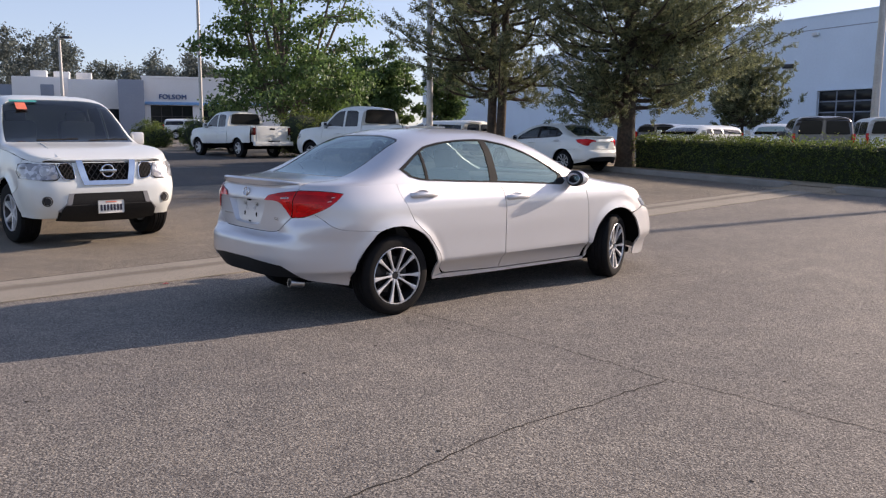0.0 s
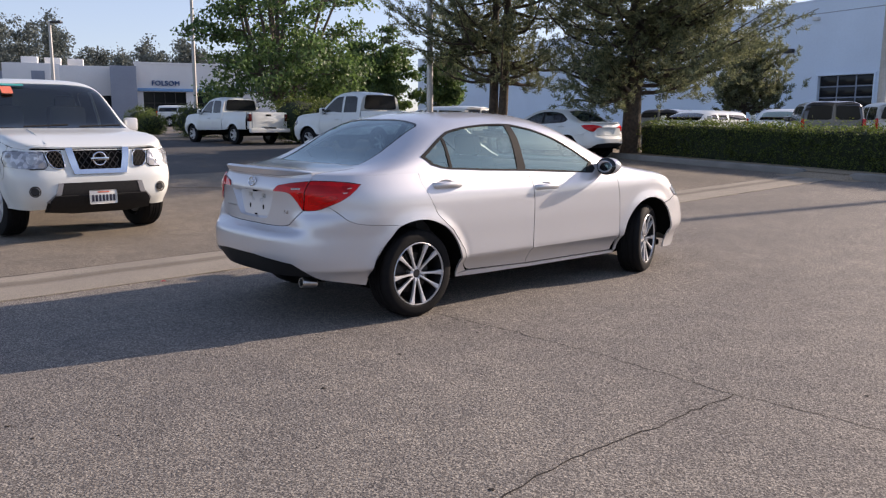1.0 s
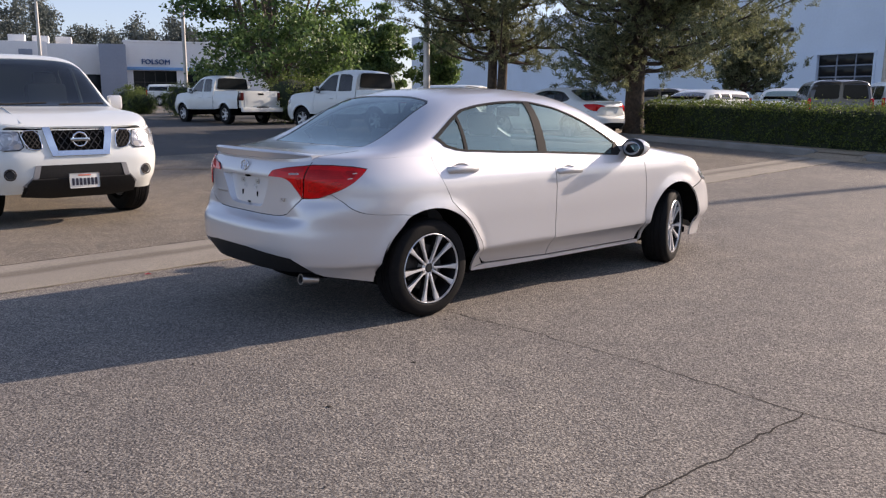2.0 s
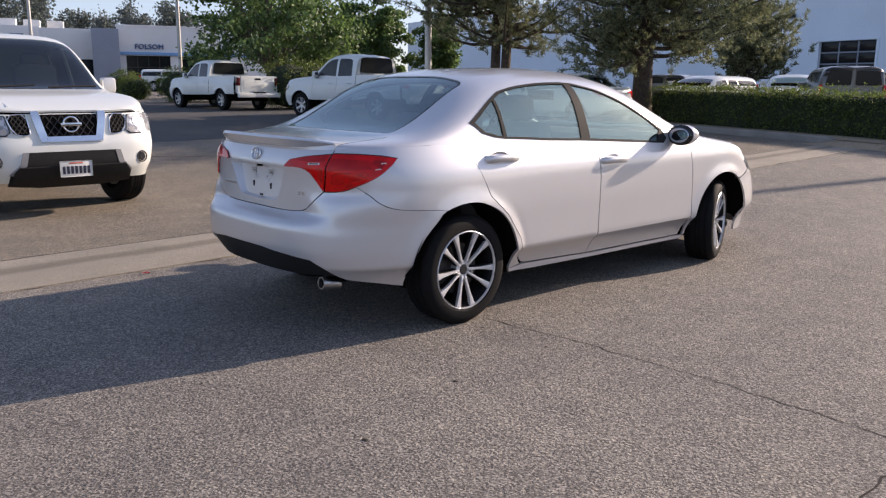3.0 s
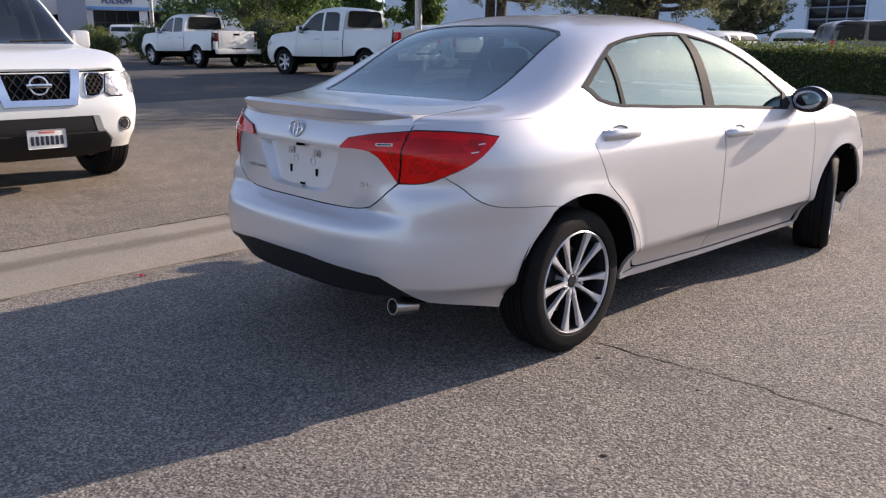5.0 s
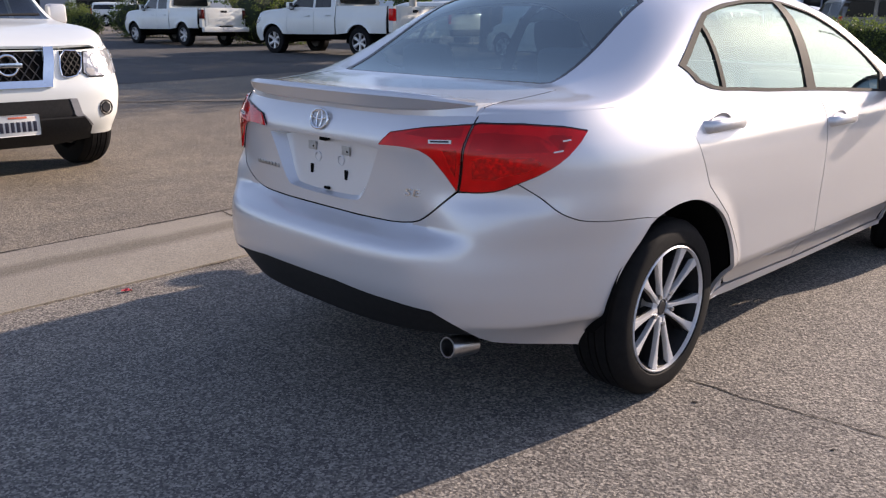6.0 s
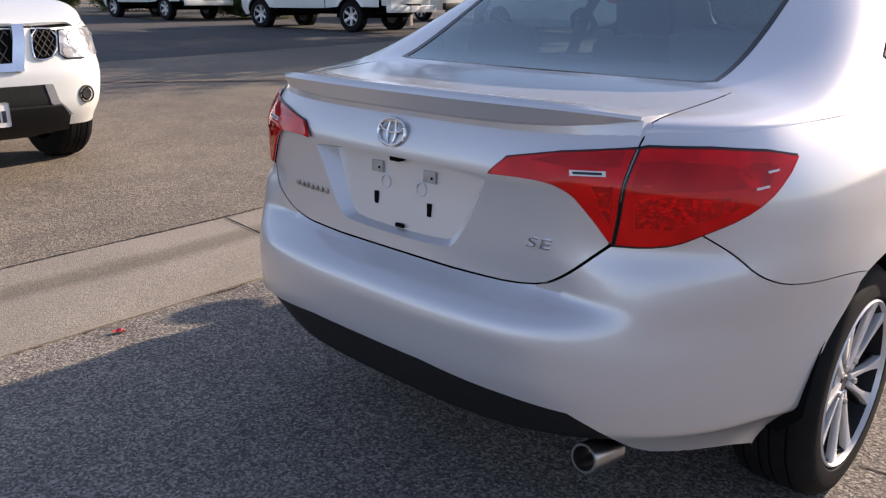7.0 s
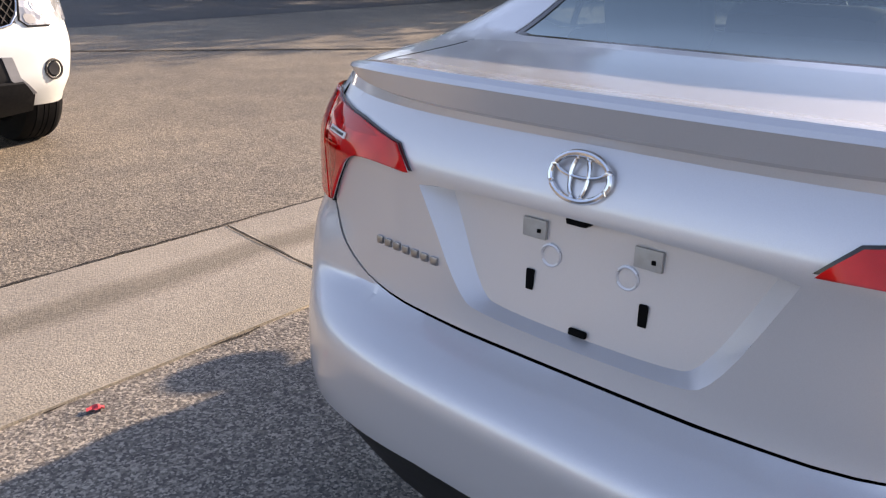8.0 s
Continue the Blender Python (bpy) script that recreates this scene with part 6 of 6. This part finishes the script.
# ---- buildings ----
WALL_AT, WALL_DIR = Vector((25, 60.8)), Vector((.536, -.844))
turn = math.degrees(math.atan2(WALL_DIR.y, WALL_DIR.x))
hall = thing("warehouse", pose(WALL_AT.x, WALL_AT.y, .55, 0, 0, turn), "large pale blue-grey concrete building with a glazed roller door", "building")
gate0, gate1, gtop = -4.91, -.36, 4.2
wall = prism([(-75, -.6), (gate0, -.6), (gate0, gtop), (gate1, gtop), (gate1, -.6), (30, -.6), (30, 9.7), (-75, 9.7)], .3, "Y")
part("wall", shifted(wall, (0, .15, 0)), "building", hall)
part("parapet_cap", box((105, .4, .12), (-22.5, .15, 9.74), .02), "building", hall)
part("roof", box((105, 40, .3), (-22.5, 20.5, 9.3)), "building", hall)
for y, w in ((8.75, .05),):
    part("reveal", box((105, .03, w), (-22.5, -.004, y)), "grey_panel", hall)
for k in range(-9, 4):
    part("panel_joint", box((.02, .012, 9.6), (k * 8.0 + 3.2, .003, 4.9)), "building", hall)
door = part("roller_door", box((gate1 - gate0, .06, gtop + .6), ((gate0 + gate1) / 2, .2, (gtop - .6) / 2)), "grey_panel", hall)
for i in range(3):
    for j in range(5):
        w, h = (gate1 - gate0) / 3, (gtop + .6) / 6
        part("pane", box((w - .14, .03, h - .10), (gate0 + w * (i + .5), .155, gtop - h * (j + .5)), .01), "dark_glass", door)
part("door_frame", merge(box((.14, .2, gtop + .6), (gate0 - .05, .0, (gtop - .6) / 2)), box((.14, .2, gtop + .6), (gate1 + .05, .0, (gtop - .6) / 2)), box((gate1 - gate0 + .3, .2, .14), ((gate0 + gate1) / 2, 0, gtop + .06))), "building", hall)
part("wall_lamp", box((.9, .35, .32), (-7.64, -.2, 6.2), .06), "dark_alloy", hall)
part("flood_lamp", box((.5, .3, .25), (-5.36, -.16, 8.4), .05), "paper", hall)

ang = 116.0
show = thing("showroom", pose(-41.0, 85.8, .12, 0, 0, ang - 90), "low car showroom with pale fascia, blue band and glazed front", "building")
part("main_wall", shifted(prism([(0, 0), (.8, 0), (.8, 4.1), (5.2, 4.1), (5.2, 0), (6.0, 0), (6, 4.1), (10.5, 4.1), (10.5, 0), (16, 0), (16, 7.0), (0, 7.0)], .4, "Y"), (0, .2, 0)), "stucco", show)
part("roof", box((16.5, 18, .3), (7.9, 9.3, 6.5)), "stucco", show)
part("blue_band", box((16, .3, .32), (8, -.14, 4.3), .03), "sky_blue", show)
part("parapet", box((16.2, .5, .25), (8, .2, 7.1), .03), "stucco", show)
for x0, x1 in ((.8, 5.2), (6.0, 10.5)):
    win = part("window", box((x1 - x0, .06, 4.1), ((x0 + x1) / 2, .35, 2.05)), "dark_glass", show)
    for k in range(1, 4):
        part("mullion", box((.08, .10, 4.1), (x0 + (x1 - x0) * k / 4, .30, 2.05)), "dark_alloy", win)
    part("transom", box((x1 - x0, .10, .08), ((x0 + x1) / 2, .296, 2.9)), "dark_alloy", win)

tower = part("tower", box((2.6, 3.2, 6.7), (-1.1, .2, 3.35), .03), "grey_panel", show)
part("side_wall", box((5.0, .4, 3.1), (-4.9, 1.5, 5.2), .02), "stucco", show)
part("side_window", box((5.0, .2, 3.7), (-4.9, 1.7, 1.85), .02), "dark_glass", show)
part("annex", box((5.6, 6, 7.0), (-10.2, 6, 3.5), .03), "stucco", show)
part("annex_door", box((1.3, .1, 2.4), (-9.6, 2.97, 5.0), .02), "grey_panel", show)
part("low_block", box((7.5, 6, 6.2), (-16.6, 8, 3.1), .03), "grey_panel", show)
part("low_wall", box((5, .4, 5.0), (-13, 3.5, 2.5), .02), "stucco", show)
for k in range(3):
    part("roof_unit", box((1.6, 1.4, .9), (-10.5 + 2.2 * k, 5 + k, 7.3), .05), "stucco", show)
word = writing("FOLSOM", .72, .12, 0, 1.08)
word = merge(word, shifted(writing("FOLSOM", .72, .10, 0, 1.08), (.05, .004, .03)))
word.transform(Matrix.Translation((3.1, -.10, 4.98)))
part("sign_letters", word, "blue_sign", show, "dark blue letters FOLSOM")

# ---- poles ----
def lamp_pole(x, y, r, h, label, arm=True):
    z = ground_z(y)
    pole = thing("light_pole", pose(x, y, z), label, "light pole", "light poles")
    part("shaft", tube([(0, 0, .5), (0, 0, h)], r, 14, .62), "pole", pole)
    part("footing", lathe([(r * 1.9, 0), (r * 1.9, .62), (r * 1.8, .66), (0, .66)], 20), "kerb", pole)
    if arm:
        part("lamp_head", box((.7, .34, .14), (.45, 0, h - .05), .04), "dark_alloy", pole)
    return pole


lamp_pole(-2.95, 29.6, .12, 11, "tall pale light pole behind the parked pickup")
lamp_pole(14.75, 35.7, .17, 13, "tall pale light pole behind the hedge")
lamp_pole(-29.2, 50.5, .13, 6.6, "slim pale light pole before the showroom")
lamp_pole(-16.1, 41.0, .10, 11, "slim light pole beside the broadleaf tree")
lamp_pole(24.62, 27.70, .16, 11.4, "light pole across the road whose shadow crosses the asphalt")
sheet("dirt_patch", [-.3, -.02, 0, .25, .5, .7, 1.0, 1.2, 1.28, 1.32, 1.7], [-.6, -.4, -.2, -.05, .1, .3, .5, .8], "soil",
      lambda s, d: (*on_kerb(s, d), ground_z(on_kerb(s, d)[1]) + .006 + (.104 * max(0, min(1, (d + .5) / .7)) if 0 <= s < 1.3 else 0)), "sandy dirt between the kerb ends", "dirt")
# ---- other parked vehicles ----
def tall_car(m, label, paint, name="van", category="van", length=4.9, roof=1.95, belt=1.12, glass_kind="dark_glass", rear_red=True):
    """A van or sport utility car: one skin round flank and roof, with windows, doors, lamps and wheels."""
    wb = length * .585
    tail = length * .20
    B = Body(side=[(.28, .84), (.45, .90), (.75, .93), (1.0, .92), (1.2, .88)], tail=[(.3, tail - .03), (.6, tail), (1.2, tail - .06)],
             nose=[(.3, length - tail - .05), (.6, length - tail), (.95, length - tail - .12), (1.1, length - tail - .25)],
             belt=[(-tail, belt), (wb * .75, belt), (wb, belt - .1), (length - tail, belt - .3)],
             roof=[(-tail, roof - .10), (-tail + .12, roof - .03), (.2, roof), (wb * .55, roof - .01), (wb * .70, roof - .10), (wb * .98, belt + .03), (length - tail - .2, belt - .14), (length - tail, belt - .28)],
             x_tail=-tail * .5, x_nose=wb - .2, tail_pow=[(0, 6), (1, 6)], nose_pow=[(0, 3), (1, 3)], wheels=((0, .34), (wb, .34)), lean=.12 if name == "van" else .16, flare=.02, arch=.42, crown=.96 if name == "van" else .9, pull=2.2 if name == "van" else 1.0)
    car = thing(name, m, label, category)
    mid = (wb / 2, 0, .8)
    q0, q1 = B.x_tail - .6 * math.pi, B.x_nose + .6 * math.pi
    a1, a2 = arc(0, .34, .40, 172, 8, 14), arc(wb, .34, .40, 172, 8, 14)
    X = lambda pts: [(B.q_of_x(x, z), z) for x, z in pts]
    xs = [length - tail - .3, wb, wb * .6, wb * .3, 0, -tail * .5]
    flank = [(q0, .32)] + X([(-tail + .03, .32)]) + X(a1) + [(wb / 2, .30)] + X(a2) + X([(length - tail - .15, .30)]) + [(q1, .32), (q1, lerp_table(B.belt, length - tail) - .01)] + X([(x, lerp_table(B.belt, x)) for x in xs]) + [(q0, belt)]
    bm = turn_in(skin(flank, B.lower, .08), mid, .02)
    part("body", merge(mirrored(bm), bm), paint, car)
    T = lambda pts: [(x, B.t_of(x, y, 1)) for x, y in pts]
    TX = lambda pts: [(x, B.t_of(x, z)) for x, z in pts]
    wr = TX([(-tail + .18, belt + .06), (.55, belt + .06), (.55, roof - .17), (-tail + .26, roof - .20)])
    wm = TX([(.65, belt + .06), (wb * .5, belt + .06), (wb * .5, roof - .17), (.65, roof - .17)])
    wf = TX([(wb * .53, belt + .06), (wb * .86, belt + .04), (wb * .72, roof - .22), (wb * .53, roof - .17)])
    ws = T([(wb * .96, .74), (wb * .74, .64)])
    scr = [(wb * .97, 1.0)] + ws + [(wb * .715, 1.0)] + [(x, 2 - t) for x, t in ws[::-1]]
    edge = -tail + .02
    shell = [(x, 0.0) for x in (edge, 0, wb * .5, wb, length - tail - .1)] + [(x, 2.0) for x in (length - tail - .1, wb, wb * .5, 0, edge)]
    holes = [wr, wm, wf] + [[(x, 2 - t) for x, t in w] for w in (wr, wm, wf)] + [scr]
    grow = lambda pts: [(x, t * .85) for x, t in pts]
    pl = lambda x, t: B.upper(x, t / .85)
    part("roof_shell", turn_in(skin(grow(shell), pl, .09, [grow(h) for h in holes]), mid, .02), paint, car)
    for h in holes:
        part("window", turn_in(skin(grow(h), lambda x, t: B.upper(x, t / .85) * .998, .12), mid, 0), glass_kind, car)
    sec = [B.upper(edge, k / 10) for k in range(21)]
    bm = bmesh.new()
    bm.faces.new([bm.verts.new(p) for p in sec])
    back = part("tail_gate", bm, paint, car)
    for s in (1, -1):
        part("rear_window", shifted(prism(soften([(s * .06, belt + .10), (s * .76, belt + .10), (s * .67, roof - .17), (s * .06, roof - .16)]), .02, "X"), (edge - .012, 0, 0)), glass_kind, back)
        part("tail_lamp", box((.08, .10, .36), (edge + .04, s * .86, belt - .06), .025), "red_lens" if rear_red else "dark_red", car)
        part("headlight", box((.22, .30, .16), (length - tail - .30, s * .64, .78), .05), "clear_lens", car)
        part("wing_mirror", box((.10, .20, .18), (wb * .82, s * 1.0, belt + .12), .04), paint, car)
    part("rear_bumper", box((.14, 1.7, .22), (-tail - .01, 0, .46), .05), "black_plastic", car)
    part("interior", box((wb, 1.5, .6), (wb * .45, 0, .8), .1), "void", car)
    for wx in (0, wb):
        for s in (1, -1):
            wheel(car, (wx, -.80 * s, .34), r=.34, w=.23, rim=.215, spokes=6, flip=s < 0, style="six")
    return car


def seen_from(x, y, turn, back=0.0):
    return pose(x, y, ground_z(y), 0, 0, turn)


white_sedan = saloon(pose(2.21, 25.37, ground_z(25.2), 0, 0, 134), "white", "white sedan with red tail lamps parked under the pine", own=False)
tall_car(seen_from(9.95, 27.9, 78), "dark silver passenger van with black rear windows behind the hedge", "van_grey", "van", "van", 5.0, 1.70, 1.02)
tall_car(seen_from(10.7, 35.0, 252), "white hatchback facing the hedge", "white", "hatchback", "car", 4.2, 1.42, .95, "side_glass")
tall_car(seen_from(7.9, 34.0, 225), "white hatchback parked behind the hedge", "white", "hatchback", "car", 4.3, 1.36, .94, "tint_glass")
tall_car(seen_from(6.3, 35.8, 60), "dark sport utility car in the second row", "van_grey", "suv", "car", 4.6, 1.42, .95)
tall_car(seen_from(-2.0, 33.0, 140), "white sport utility car beside the pine with two trunks", "white", "suv", "car", 4.7, 1.5, .98, "tint_glass")
tall_car(seen_from(13.0, 30.0, 78), "white van parked beside the light pole", "white", "van", "van", 5.2, 1.7, 1.02)
tall_car(seen_from(-24.6, 57.5, 10), "white car parked before the showroom", "white", "suv", "car", 4.5, 1.5, .98, "tint_glass")
tall_car(seen_from(-26.8, 63.0, 10), "dark car parked before the showroom", "van_grey", "suv", "car", 4.5, 1.5, .98, "tint_glass")

# ---- litter ----
scrap = thing("wrapper", pose(-2.79, 7.49, .003, 0, 0, 25), "small crumpled red wrapper on the asphalt", "litter")
bm = bmesh.new()
bmesh.ops.create_grid(bm, x_segments=6, y_segments=4, size=.024)
for v in bm.verts:
    v.co.z = .008 + .010 * noise.noise(v.co * 60)
    v.co.y *= .5
bmesh.ops.solidify(bm, geom=bm.faces[:], thickness=.001)
part("foil", bm, "wrapper", scrap)

# ---- small dark bits on the road ----
rg = np.random.default_rng(21)
bits = bmesh.new()
for i in range(26):
    x, y = rg.uniform(-2.2, 3.2), rg.uniform(2.2, 7.0)
    r = rg.uniform(.006, .016)
    ring = [bits.verts.new((x + r * math.cos(a) * rg.uniform(.6, 1.3), y + r * math.sin(a) * rg.uniform(.5, 1.2), ground_z(y) + .002)) for a in (0, 1.05, 2.1, 3.14, 4.2, 5.2)]
    tip = bits.verts.new((x, y, ground_z(y) + .006))
    for k in range(6):
        bits.faces.new((ring[k], ring[(k + 1) % 6], tip))
tagged(part("grit", bits, "crack"), "small dark bits of grit on the asphalt", "grit", kind="stuff")
